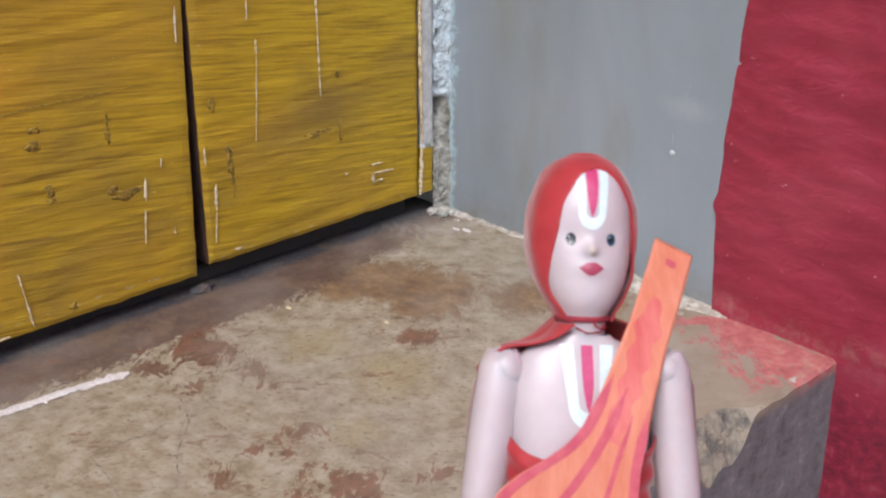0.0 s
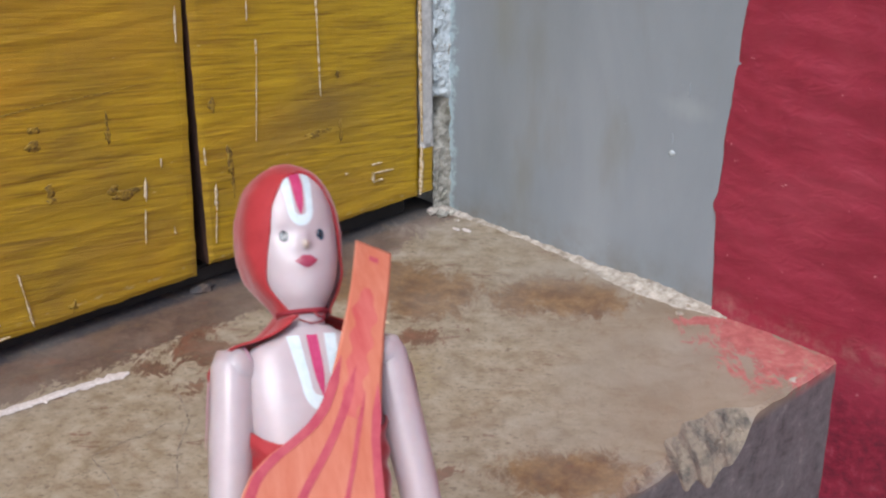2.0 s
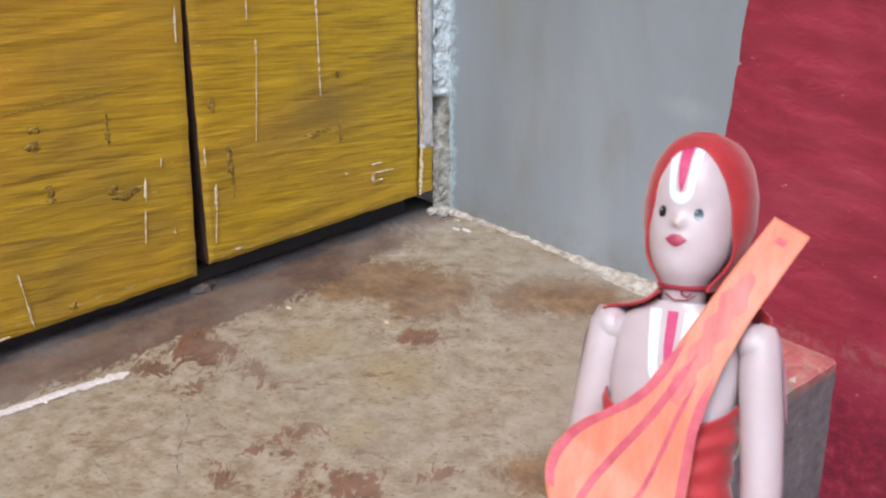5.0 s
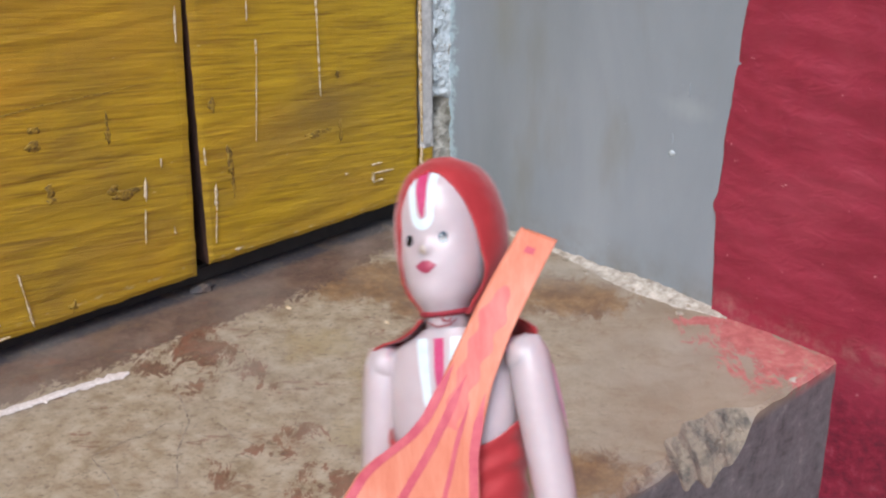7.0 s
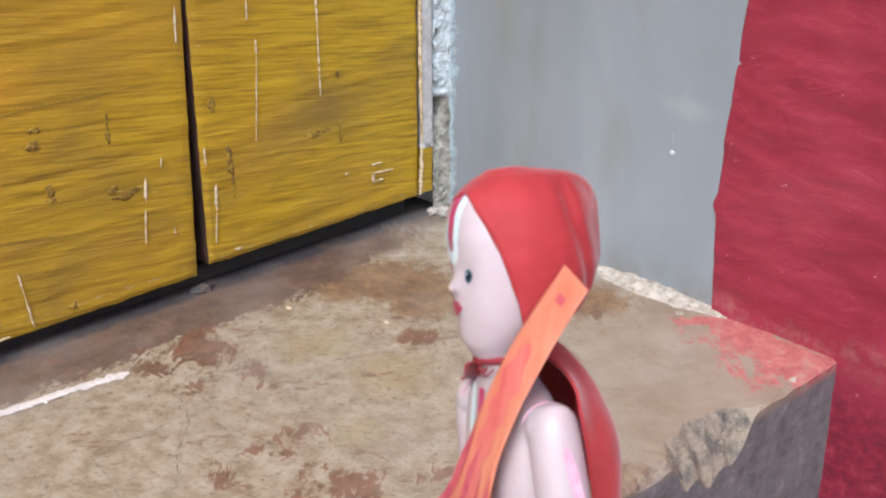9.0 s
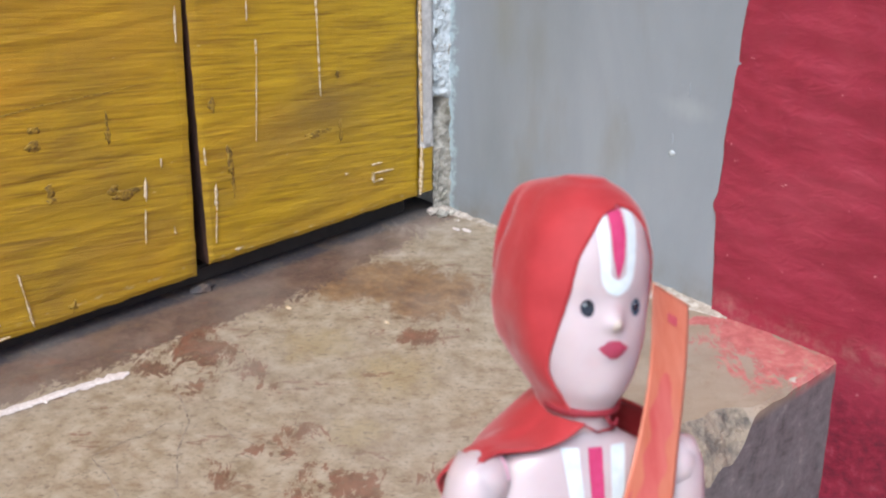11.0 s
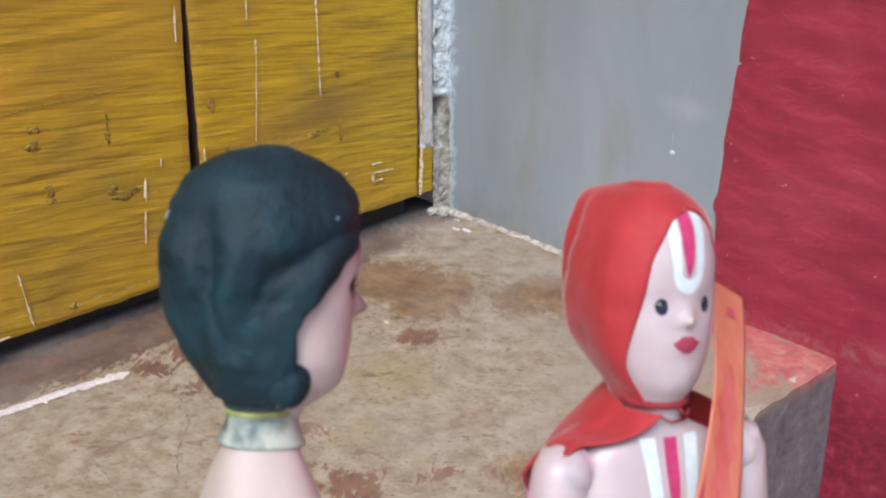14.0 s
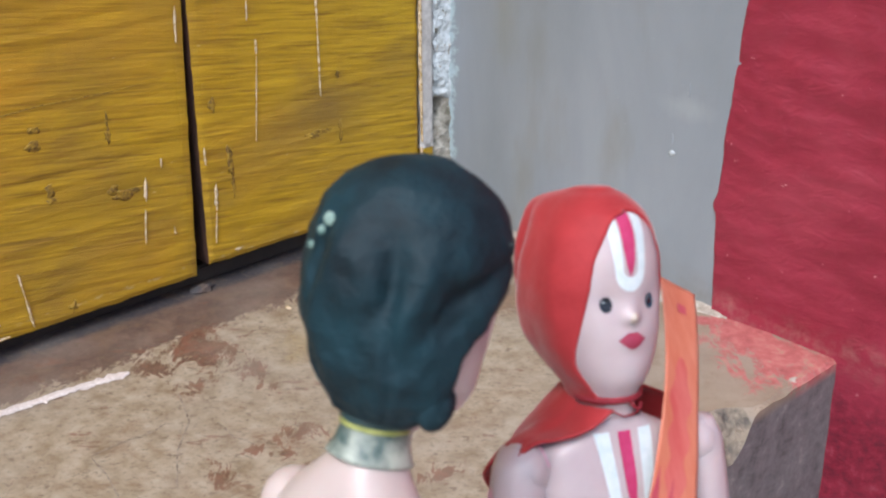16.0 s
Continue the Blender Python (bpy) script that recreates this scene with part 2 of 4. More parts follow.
    odd = ramp(n, l, calc(n, l, "ADD", noise_node(n, l, pv, 19, 3), calc(n, l, "MULTIPLY", calc(n, l, "SUBTRACT", noise_node(n, l, pv, 110, 5, 0.7), 0.5), 0.9)), [(0.655, BLACK), (0.70, (0.7, 0.7, 0.7))])
    rust = calc(n, l, "MULTIPLY", calc(n, l, "MAXIMUM", rust, odd), calc(n, l, "SUBTRACT", 1.0, fac))
    c = mix(n, l, rust, c, ramp(n, l, noise_node(n, l, v, 60, 4), [(0.35, (0.110, 0.052, 0.028)), (0.6, (0.185, 0.080, 0.046))]))
    # shadow under the door, put into the floor colour as a near-black band
    door_shade = calc(n, l, "ADD", calc(n, l, "MULTIPLY", calc(n, l, "SUBTRACT", 0.007, p[0]), 160.0), calc(n, l, "MULTIPLY", ragged, 0.6), True)
    c = mix(n, l, calc(n, l, "MULTIPLY", door_shade, 0.92), c, (0.034, 0.036, 0.044))
    # pale dust in the back corner
    pale = ramp(n, l, calc(n, l, "ADD", ovals(n, l, ((0.030, -0.045, 0.075, 0.035), (0.055, -0.105, 0.05, 0.02))), ragged), [(0.35, BLACK), (0.95, (0.6, 0.6, 0.6))])
    c = mix(n, l, pale, c, (0.42, 0.36, 0.30))
    # thin blotchy dirt trodden into the surface
    trodden = ramp(n, l, noise_node(n, l, turned(n, l, -46, (26, 34, 30)), 1.0, 8, 0.78, 0.5), [(0.52, BLACK), (0.66, (0.62, 0.62, 0.62))])
    c = mix(n, l, trodden, c, (0.190, 0.122, 0.068))
    # small dark scuffs, drawn out across the view
    sv = turned(n, l, -46, (95, 135, 60))
    scuff = ramp(n, l, noise_node(n, l, sv, 1.0, 4, 0.62), [(0.60, BLACK), (0.66, (0.75, 0.75, 0.75))])
    bare = calc(n, l, "SUBTRACT", 1.0, calc(n, l, "MULTIPLY", fac, 0.85))
    c = mix(n, l, calc(n, l, "MULTIPLY", scuff, bare), c, (0.135, 0.098, 0.060))
    grit = ramp(n, l, noise_node(n, l, turned(n, l, -46, (230, 300, 160)), 1.0, 3, 0.6), [(0.33, (0.6, 0.6, 0.6)), (0.46, BLACK)])
    c = mix(n, l, calc(n, l, "MULTIPLY", grit, bare), c, (0.150, 0.112, 0.075))
    wet = ramp(n, l, noise_node(n, l, v, 8, 3), [(0.45, BLACK), (0.7, (0.35, 0.35, 0.35))])
    c = mix(n, l, wet, c, (0.285, 0.255, 0.215))
    # crimson wall paint spilt over the corner of the platform
    spill = ramp(n, l, calc(n, l, "ADD", ovals(n, l, ((0.398, -0.026, 0.058, 0.062), (0.350, -0.014, 0.046, 0.040), (0.320, -0.020, 0.030, 0.012))), calc(n, l, "MULTIPLY", ragged, 1.3)), [(0.14, BLACK), (0.50, (0.90, 0.90, 0.90))])
    rubbed = ramp(n, l, noise_node(n, l, v, 70, 6, 0.7), [(0.30, (0.26, 0.055, 0.055)), (0.50, (0.42, 0.105, 0.105)), (0.58, (0.47, 0.17, 0.15)), (0.66, (0.36, 0.26, 0.18))])
    c = mix(n, l, spill, c, rubbed)
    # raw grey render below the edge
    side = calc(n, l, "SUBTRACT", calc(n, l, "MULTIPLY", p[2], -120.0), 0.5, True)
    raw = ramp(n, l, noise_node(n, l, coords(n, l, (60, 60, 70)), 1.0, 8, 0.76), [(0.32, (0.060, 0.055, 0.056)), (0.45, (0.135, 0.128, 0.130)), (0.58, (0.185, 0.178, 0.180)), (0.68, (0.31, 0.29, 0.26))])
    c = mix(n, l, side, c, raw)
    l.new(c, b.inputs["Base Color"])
    h = calc(n, l, "ADD", calc(n, l, "MULTIPLY", noise_node(n, l, v, 200, 5, 0.7), 0.45), calc(n, l, "ADD", lump, calc(n, l, "MULTIPLY", scuff, -0.35)))
    bump(n, l, b, h, 0.5, 0.0022)
    return m


def mottled(name, lo, hi, scale=60, rough=0.7, strength=0.4, dist=0.002, stretch=(1, 1, 1), spread=(0.35, 0.68)):
    m, n, l, b = shader(name, rough)
    v = coords(n, l, stretch)
    f = noise_node(n, l, v, scale, 6, 0.65)
    l.new(ramp(n, l, f, [(spread[0], lo), (spread[1], hi)]), b.inputs["Base Color"])
    bump(n, l, b, calc(n, l, "ADD", f, calc(n, l, "MULTIPLY", noise_node(n, l, v, scale * 4.3, 3), 0.4)), strength, dist)
    return m


def doll_plastic(name, lo, hi):
    m = mottled(name, lo, hi, 55, 0.36, 0.04, 0.001)
    b = m.node_tree.nodes["Principled BSDF"]
    b.inputs["Subsurface Weight"].default_value = 0.25
    b.inputs["Subsurface Radius"].default_value = (0.006, 0.003, 0.002)
    b.inputs["Subsurface Scale"].default_value = 0.5
    b.inputs["Coat Weight"].default_value = 0.15
    return m


def red_cloth():
    m, n, l, b = shader("red_cloth", 0.72)
    v = coords(n, l)
    f = noise_node(n, l, v, 70, 5)
    l.new(ramp(n, l, f, [(0.3, (0.285, 0.011, 0.014)), (0.7, (0.385, 0.022, 0.026))]), b.inputs["Base Color"])
    b.inputs["Sheen Weight"].default_value = 0.35
    b.inputs["Sheen Roughness"].default_value = 0.4
    weave = noise_node(n, l, coords(n, l, (1, 1, 1.6)), 1500, 2)
    bump(n, l, b, calc(n, l, "ADD", calc(n, l, "MULTIPLY", f, 1.5), calc(n, l, "MULTIPLY", weave, 0.12)), 0.4, 0.0012)
    return m


YELLOW = yellow_paint()
GREY = grey_wall_paint()
CRIMSON = red_wall_paint()
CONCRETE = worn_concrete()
GROUND = mottled("dusty_ground", (0.16, 0.13, 0.10), (0.30, 0.26, 0.21), 30, 0.85)
LIME = mottled("flaking_limewash", (0.40, 0.39, 0.37), (0.66, 0.65, 0.62), 110, 0.8, 0.5)
RUBBLE = mottled("crumbling_plaster", (0.13, 0.125, 0.095), (0.50, 0.48, 0.42), 75, 0.9, 0.8, 0.003)
PALE_LIME = mottled("pale_blue_distemper", (0.33, 0.37, 0.38), (0.62, 0.68, 0.70), 120, 0.85, 0.6)
DARK_WOOD = mottled("dark_bare_wood", (0.016, 0.007, 0.005), (0.085, 0.036, 0.022), 70, 0.8, stretch=(1, 1, 0.3))
KNOT = mottled("dark_bruised_wood", (0.110, 0.062, 0.010), (0.34, 0.215, 0.018), 260, 0.7, spread=(0.40, 0.56))
CHALK = mottled("white_chalk", (0.56, 0.50, 0.46), (0.76, 0.71, 0.68), 420, 0.95, 0.6)
DRIP = mottled("cream_paint_drip", (0.36, 0.24, 0.07), (0.66, 0.55, 0.38), 260, 0.7, spread=(0.38, 0.56))
CRUMB = mottled("white_mortar", (0.24, 0.20, 0.155), (0.58, 0.53, 0.46), 110, 0.9, 0.8)
BROKEN = mottled("broken_concrete", (0.120, 0.105, 0.088), (0.275, 0.230, 0.172), 85, 0.9, 0.9, 0.004, spread=(0.36, 0.54))
GRIME = mottled("grime_in_cracks", (0.15, 0.12, 0.09), (0.34, 0.29, 0.23), 200, 0.9, spread=(0.4, 0.6))
# near-black colour that holds the shade indoors and under the boards
INSIDE = mottled("interior_shade", (0.02, 0.018, 0.016), (0.04, 0.035, 0.03), 20, 0.9)
ROOF = mottled("veranda_roof", (0.45, 0.43, 0.40), (0.6, 0.58, 0.55), 6, 0.9)
SKIN = doll_plastic("pink_doll_plastic", (0.445, 0.365, 0.372), (0.490, 0.415, 0.420))
SKIN_B = doll_plastic("peach_doll_plastic", (0.49, 0.405, 0.375), (0.54, 0.46, 0.43))
CLOTH = red_cloth()
CORD = mottled("dark_red_cord", (0.20, 0.010, 0.020), (0.30, 0.016, 0.030), 900, 0.6)
MARK = mottled("white_paint_and_glint", (0.52, 0.62, 0.64), (0.66, 0.73, 0.74), 300, 0.4, 0.2)
PINK = mottled("crimson_doll_paint", (0.40, 0.026, 0.100), (0.50, 0.050, 0.155), 300, 0.4, 0.2)
NOSE = doll_plastic("cream_nose_plastic", (0.50, 0.40, 0.33), (0.56, 0.46, 0.39))
LIPS = mottled("dark_pink_lip_paint", (0.27, 0.030, 0.062), (0.35, 0.050, 0.090), 300, 0.3, 0.1)
EYE_BLUE = mottled("slate_blue_eye_paint", (0.020, 0.050, 0.075), (0.045, 0.095, 0.130), 300, 0.12, 0.05)
EYE_BLACK = mottled("black_eye_paint", (0.008, 0.009, 0.013), (0.02, 0.024, 0.035), 300, 0.12, 0.05)
HAIR = mottled("blue_black_hair_plastic", (0.002, 0.009, 0.013), (0.007, 0.034, 0.046), 45, 0.66, 0.7, 0.003)
HAIR.node_tree.nodes["Principled BSDF"].inputs["Specular IOR Level"].default_value = 0.32
PATCH = mottled("worn_green_paint_and_glint", (0.10, 0.19, 0.17), (0.34, 0.45, 0.38), 260, 0.6, spread=(0.42, 0.6))
BAND = mottled("yellow_green_neck_band", (0.24, 0.27, 0.06), (0.42, 0.44, 0.14), 200, 0.5)
COLLAR = mottled("pale_green_collar", (0.05, 0.09, 0.085), (0.40, 0.43, 0.36), 70, 0.5, spread=(0.40, 0.60))
TEAL = mottled("dark_teal_paint", (0.02, 0.05, 0.055), (0.06, 0.11, 0.11), 130, 0.5)
ORANGE = mottled("orange_painted_paper", (0.52, 0.150, 0.080), (0.62, 0.235, 0.145), 75, 0.55, 0.25, 0.001, stretch=(2.2, 1, 0.5))
WASH = mottled("pink_paint_wash", (0.50, 0.085, 0.075), (0.60, 0.170, 0.140), 60, 0.55, 0.2, 0.001, stretch=(2, 1, 0.5))
STRIPE = mottled("magenta_painted_stripe", (0.42, 0.055, 0.085), (0.54, 0.115, 0.130), 110, 0.55, 0.2, 0.001)
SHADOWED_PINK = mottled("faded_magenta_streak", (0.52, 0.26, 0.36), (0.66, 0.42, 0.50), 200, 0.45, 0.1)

# ---------------------------------------------------------------- mesh helpers


def part(name, bm, material, parent=None, label="", smooth=False):
    me = bpy.data.meshes.new(name)
    bm.to_mesh(me)
    bm.free()
    for m in material if isinstance(material, list) else [material]:
        me.materials.append(m)
    if smooth:
        me.polygons.foreach_set("use_smooth", [True] * len(me.polygons))
    ob = new(name, me)
    if parent:
        ob.parent = parent
    return tagged(ob, label)


def slab(lo, hi, bevel=0.0):
    bm = bmesh.new()
    bmesh.ops.create_cube(bm, size=1)
    for v in bm.verts:
        v.co = [lo[i] + (v.co[i] + 0.5) * (hi[i] - lo[i]) for i in range(3)]
    if bevel:
        bmesh.ops.bevel(bm, geom=bm.edges[:], offset=bevel, segments=2, affect="EDGES")
    return bm


def n3(x, y, z, s):
    return noise.noise(Vector((x * s, y * s, z * s)))


def sheet(fn, us, vs, mat_fn=None, thick=0.0, flip=False):
    """A grid of fn(u, v), thickened backwards along its normals."""
    bm = bmesh.new()
    grid = [[bm.verts.new(fn(u, v)) for v in vs] for u in us]
    for i in range(len(us) - 1):
        for j in range(len(vs) - 1):
            q = (grid[i][j], grid[i + 1][j], grid[i + 1][j + 1], grid[i][j + 1])
            fc = bm.faces.new(q[::-1] if flip else q)
            if mat_fn:
                fc.material_index = mat_fn((us[i] + us[i + 1]) / 2, (vs[j] + vs[j + 1]) / 2)
    if thick:
        bm.normal_update()
        bmesh.ops.solidify(bm, geom=bm.faces[:], thickness=thick)
    return bm


def span(a, b, n):
    return [a + (b - a) * i / (n - 1) for i in range(n)]


def curve_at(knots, x):
    """Smooth value at x of a curve through (x, value) knots."""
    if x <= knots[0][0]:
        return knots[0][1]
    for (a, p), (b, q) in zip(knots, knots[1:]):
        if x <= b:
            s = (x - a) / (b - a)
            return p + (q - p) * s
    return knots[-1][1]


def soft_at(knots, x, w):
    return sum(curve_at(knots, x + d * w) for d in (-1, -0.5, 0, 0.5, 1)) / 5


# ---------------------------------------------------------------- the setting

GROUND_Z = -0.17
part("ground", slab((-40, -40, -0.6), (40, 40, GROUND_Z)), GROUND)
tagged(bpy.data.objects["ground"], "dusty beige ground before the platform", kind="structure")


EDGE_X = 0.425


def chip_size(y):
    """How far the free edge has crumbled away, in metres, along the platform."""
    c = 0.0035 + 0.002 * n3(0, y, 0, 60)
    c += 0.019 * math.exp(-(((y + 0.155) / 0.041) ** 6)) * (0.95 + 0.28 * n3(1, y, 2, 60))
    c += 0.005 * math.exp(-(((y + 0.225) / 0.022) ** 2))
    c += 0.018 * math.exp(-(((y + 0.40) / 0.05) ** 2))
    return max(0.0015, c)


def drop(c):
    """How far down the broken face reaches."""
    return 0.8 * c + 1.1 * max(0.0, c - 0.006)


def build_platform():
    ys = span(-2.4, -0.62, 24)[:-1] + span(-0.62, -0.26, 60)[:-1] + span(-0.26, 0.0, 200)

    def point(u, y):
        c = chip_size(y)
        u = u if u <= 6 else (6 + (u - 6) * 0.5 if u <= 22 else u - 8)
        if u <= 6:
            x, z = -0.30 + u / 6 * (EDGE_X - c + 0.30), 0.0
        elif u <= 14:
            s = (u - 6) / 8
            x, z = EDGE_X - c + c * s, -drop(c) * s ** 1.25
            k = min(1.0, c / 0.012) * math.sin(math.pi * s)
            z += k * (0.0035 * n3(x, y, z, 150) + 0.0016 * n3(x, y, z, 420) - 0.001)
            x += k * (0.003 * n3(x, y, 5, 120) + 0.0016 * n3(x, y, z, 380))
        else:
            s = (u - 14) / 6
            x, z = EDGE_X + 0.001 * n3(0, y, s, 30), -drop(c) + s * (GROUND_Z + drop(c))
        return (x, y, z)

    us = list(range(29))
    bm = sheet(point, us, ys, lambda u, y: 1 if 6 < u < 22 and chip_size(y) > 0.009 else 0, flip=False)
    bm.normal_update()
    if sum(f.normal.z for f in bm.faces) < 0:
        bmesh.ops.reverse_faces(bm, faces=bm.faces[:])
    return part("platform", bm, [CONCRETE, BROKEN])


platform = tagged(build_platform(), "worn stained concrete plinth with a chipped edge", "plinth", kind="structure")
part("foundation", slab((-0.30, -2.4, GROUND_Z), (0.39, 0.0, -0.045)), INSIDE, platform)

# end wall: masonry with a grey coat and a crimson coat that overlaps it
wall = tagged(part("wall_north", slab((-0.5, 0.004, GROUND_Z), (2.6, 0.22, 2.6)), LIME), "painted masonry end wall", kind="structure")
PAINT_LINE = [(-0.2, 0.318), (0.005, 0.312), (0.06, 0.3055), (0.10, 0.3060), (0.169, 0.309), (0.252, 0.3186), (0.5, 0.335), (2.6, 0.40)]


def paint_line(z):
    return soft_at(PAINT_LINE, z, 0.05) + 0.0010 * n3(0.37, 0.21, z, 43.7) + 0.0004 * n3(0.11, 0.31, z, 171.3) - 0.0035 * math.exp(-(((z - 0.0904) / 0.006) ** 2))


ZS = span(GROUND_Z, -0.005, 14)[:-1] + span(-0.005, 0.30, 90)[:-1] + span(0.30, 2.6, 16)


def grey_point(u, z):
    x = 0.004 + u * (paint_line(z) + 0.004)
    return (x, -0.0006 * n3(x, 3, z, 16) - 0.0004 * n3(x, 5, z, 60), z)


def red_point(u, z):
    x0 = paint_line(z)
    x = x0 + (2.6 - x0) * u ** 2.4
    lift = min(1.0, u / 0.05)
    return (x, 0.001 - lift * (0.0032 + 0.0022 * n3(x, 3, z * 2.6, 20) + 0.0011 * n3(x, 7, z * 3.0, 75)), z)


part("grey_coat", sheet(grey_point, span(0, 1, 70), ZS), GREY, wall, "dull grey wall paint with faint stains", True)
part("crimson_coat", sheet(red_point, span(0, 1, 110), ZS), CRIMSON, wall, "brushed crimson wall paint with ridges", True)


def lump(cx, cy, cz, rx, ry, rz, seed, subdiv=2, rough=0.35):
    bm = bmesh.new()
    bmesh.ops.create_icosphere(bm, subdivisions=subdiv, radius=1)
    for v in bm.verts:
        k = 1 + rough * noise.noise(v.co * 1.7 + Vector((seed * 3.1, seed, 0)))
        v.co = (cx + v.co.x * rx * k, cy + v.co.y * ry * k, cz + v.co.z * rz * k)
    return bm


# plaster bump and nail in the grey coat
part("plaster_bump", lump(0.2605, -0.0003, 0.1205, 0.0026, 0.0014, 0.0024, 3, 3, 0.7), PALE_LIME, wall, smooth=True)
part("trowel_scar", lump(0.2600, 0.0002, 0.132, 0.0009, 0.0009, 0.0070, 5, 3), GREY, wall, smooth=True)
part("trowel_scar", lump(0.2725, 0.0003, 0.1740, 0.0009, 0.0009, 0.0055, 8, 3), GREY, wall, smooth=True)

# mortar crumbs and skirting along the foot of the end wall
skirt = tagged(new("mortar_skirt"), "crumbly pale mortar line along the wall foot", kind="structure")


def skirt_point(u, x):
    w = 0.003 + 0.011 * math.exp(-(((x - 0.245) / 0.075) ** 2)) + 0.005 * max(0, n3(x, 0, 0, 40)) + 0.004 * math.exp(-(((x - 0.02) / 0.03) ** 2))
    h = 0.0025 + 0.0026 * n3(x, 2, 0, 90) + 0.0035 * math.exp(-(((x - 0.255) / 0.04) ** 2))
    y = 0.001 - u * w * 1.6
    z = h * (1 - u ** 1.5) - 0.0008 * u
    return (x, y + 0.0012 * n3(x, u, 1, 120) * u, z + 0.0012 * n3(x, u * 0.02, 4, 200) * (1 - u))


part("mortar", sheet(skirt_point, span(0, 1, 8), span(0.004, 0.325, 170), flip=True), CRUMB, skirt)
rnd = random.Random(4)
for i in range(46):
    x = rnd.gauss(0.262, 0.035) if i < 30 else rnd.uniform(0.02, 0.31)
    y = -abs(rnd.gauss(0.004, 0.008)) - 0.002
    r = rnd.uniform(0.0009, 0.0030)
    part("crumb", lump(x, y, r * 0.2, r * 1.3, r, r * 0.55, i, 1), CRUMB if rnd.random() < 0.75 else CONCRETE, skirt)

# flake of plaster by the platform corner
part("corner_flake", lump(0.4185, -0.052, -0.0016, 0.0045, 0.008, 0.0016, 21, 3, 0.7), CRUMB, platform)

# the room behind the door; its near-black lining stands for the shade inside
room = tagged(new("wall_west"), "doorway reveal behind the boards, lining near-black for indoor shade", kind="structure")
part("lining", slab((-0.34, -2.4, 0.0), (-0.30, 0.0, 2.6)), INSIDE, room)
part("lintel", slab((-0.30, -2.4, 2.15), (0.0, 0.0, 2.6)), LIME, room)

# veranda roof that shades nothing in view but closes the place above the door
roof = tagged(part("ceiling", slab((-0.5, -2.4, 2.6), (0.55, 0.22, 2.72)), ROOF), "plain veranda roof slab", kind="structure")

# ---------------------------------------------------------------- door of two boards


def strip(points, width, x0=0.0012, seed=1, axis="door", ragged=0.35):
    """A ragged smear of paint or chalk along a polyline of (a, b) on the door (y, z) or on the floor (x, y)."""
    bm = bmesh.new()
    rows = []
    pts = []
    for (a, b), (c, d) in zip(points, points[1:]):
        n = max(3, int(math.hypot(c - a, d - b) / 0.002))
        pts += [(a + (c - a) * i / n, b + (d - b) * i / n) for i in range(n)]
    pts.append(points[-1])
    for i, (a, b) in enumerate(pts):
        j = min(i + 1, len(pts) - 1)
        k = j - 1
        tx, ty = pts[j][0] - pts[k][0], pts[j][1] - pts[k][1]
        ln = math.hypot(tx, ty) or 1
        nx, ny = -ty / ln, tx / ln
        end = min(1.0, 0.35 + 0.25 * min(i, len(pts) - 1 - i)) if axis == "floor" else min(1.0, 4.0 * min(i + 0.4, len(pts) - 1 - i + 0.4) / len(pts))
        row = []
        for s in (-1, -0.4, 0.4, 1):
            w = width * 0.5 * s * end * (1 + ragged * 2 * n3(a, b, s + seed, 260))
            h = x0 * (1.0 if abs(s) < 0.5 else 0.25) + 0.0006
            q = (a + nx * w, b + ny * w)
            row.append(bm.verts.new((h, *q) if axis == "door" else (*q, h)))
        rows.append(row)
    for p, q in zip(rows, rows[1:]):
        for i in range(3):
            bm.faces.new((p[i], p[i + 1], q[i + 1], q[i]))
    bmesh.ops.recalc_face_normals(bm, faces=bm.faces[:])
    return bm


def board(y0, y1, z0, seed, lean=(0.0, 0.0)):
    """lean: how far each upright edge moves with the height."""
    ys = span(y0, y1, max(24, int((y1 - y0) / 0.004)))
    lean0, lean1 = lean
    zs = span(z0, 0.33, 80)[:-1] + span(0.33, 2.14, 20)

    def front(y, z):
        e = min(y - y0, y1 - y, z - z0)
        r = 0.0012 * max(0, 1 - max(e, 0) / 0.004) ** 2
        wob = 0.0009 * n3(seed, y * 0.6, z * 9, 14) + 0.0003 * n3(seed, y, z * 12, 40)
        zz = z + (0.0012 * n3(seed, y, 0, 55) + 0.0006 * n3(seed, y, 0, 160) if z == z0 else 0)
        yy = y + (0.0006 * n3(seed + 0.3, 3.2, z, 60) if y in (y0, y1) else 0) + min(z, 0.33) * (lean1 if y == y1 else lean0 if y == y0 else 0)
        return (wob - r, yy, zz)

    bm = sheet(front, ys, zs, flip=False)
    bm.normal_update()
    if sum(f.normal.x for f in bm.faces) < 0:
        bmesh.ops.reverse_faces(bm, faces=bm.faces[:])
    border = [e for e in bm.edges if e.is_boundary]
    g = bmesh.ops.extrude_edge_only(bm, edges=border)["geom"]
    for v in g:
        if isinstance(v, bmesh.types.BMVert):
            v.co.x = -0.036
    for f in bm.faces:
        if any(v.co.x < -0.03 for v in f.verts):
            f.material_index = 1
    return bm


def knot(y, z, ry, rz, seed):
    return lump(-0.0001, y, z, 0.0007, ry, rz, seed, 3, 0.9)


def door_leaf(y0, y1, z0, seed, label, lean=(0.0, 0.0)):
    leaf = new("door_leaf")
    part("board", board(y0, y1, z0, seed, lean), [YELLOW, DARK_WOOD], leaf)
    return tagged(leaf, label, "door")


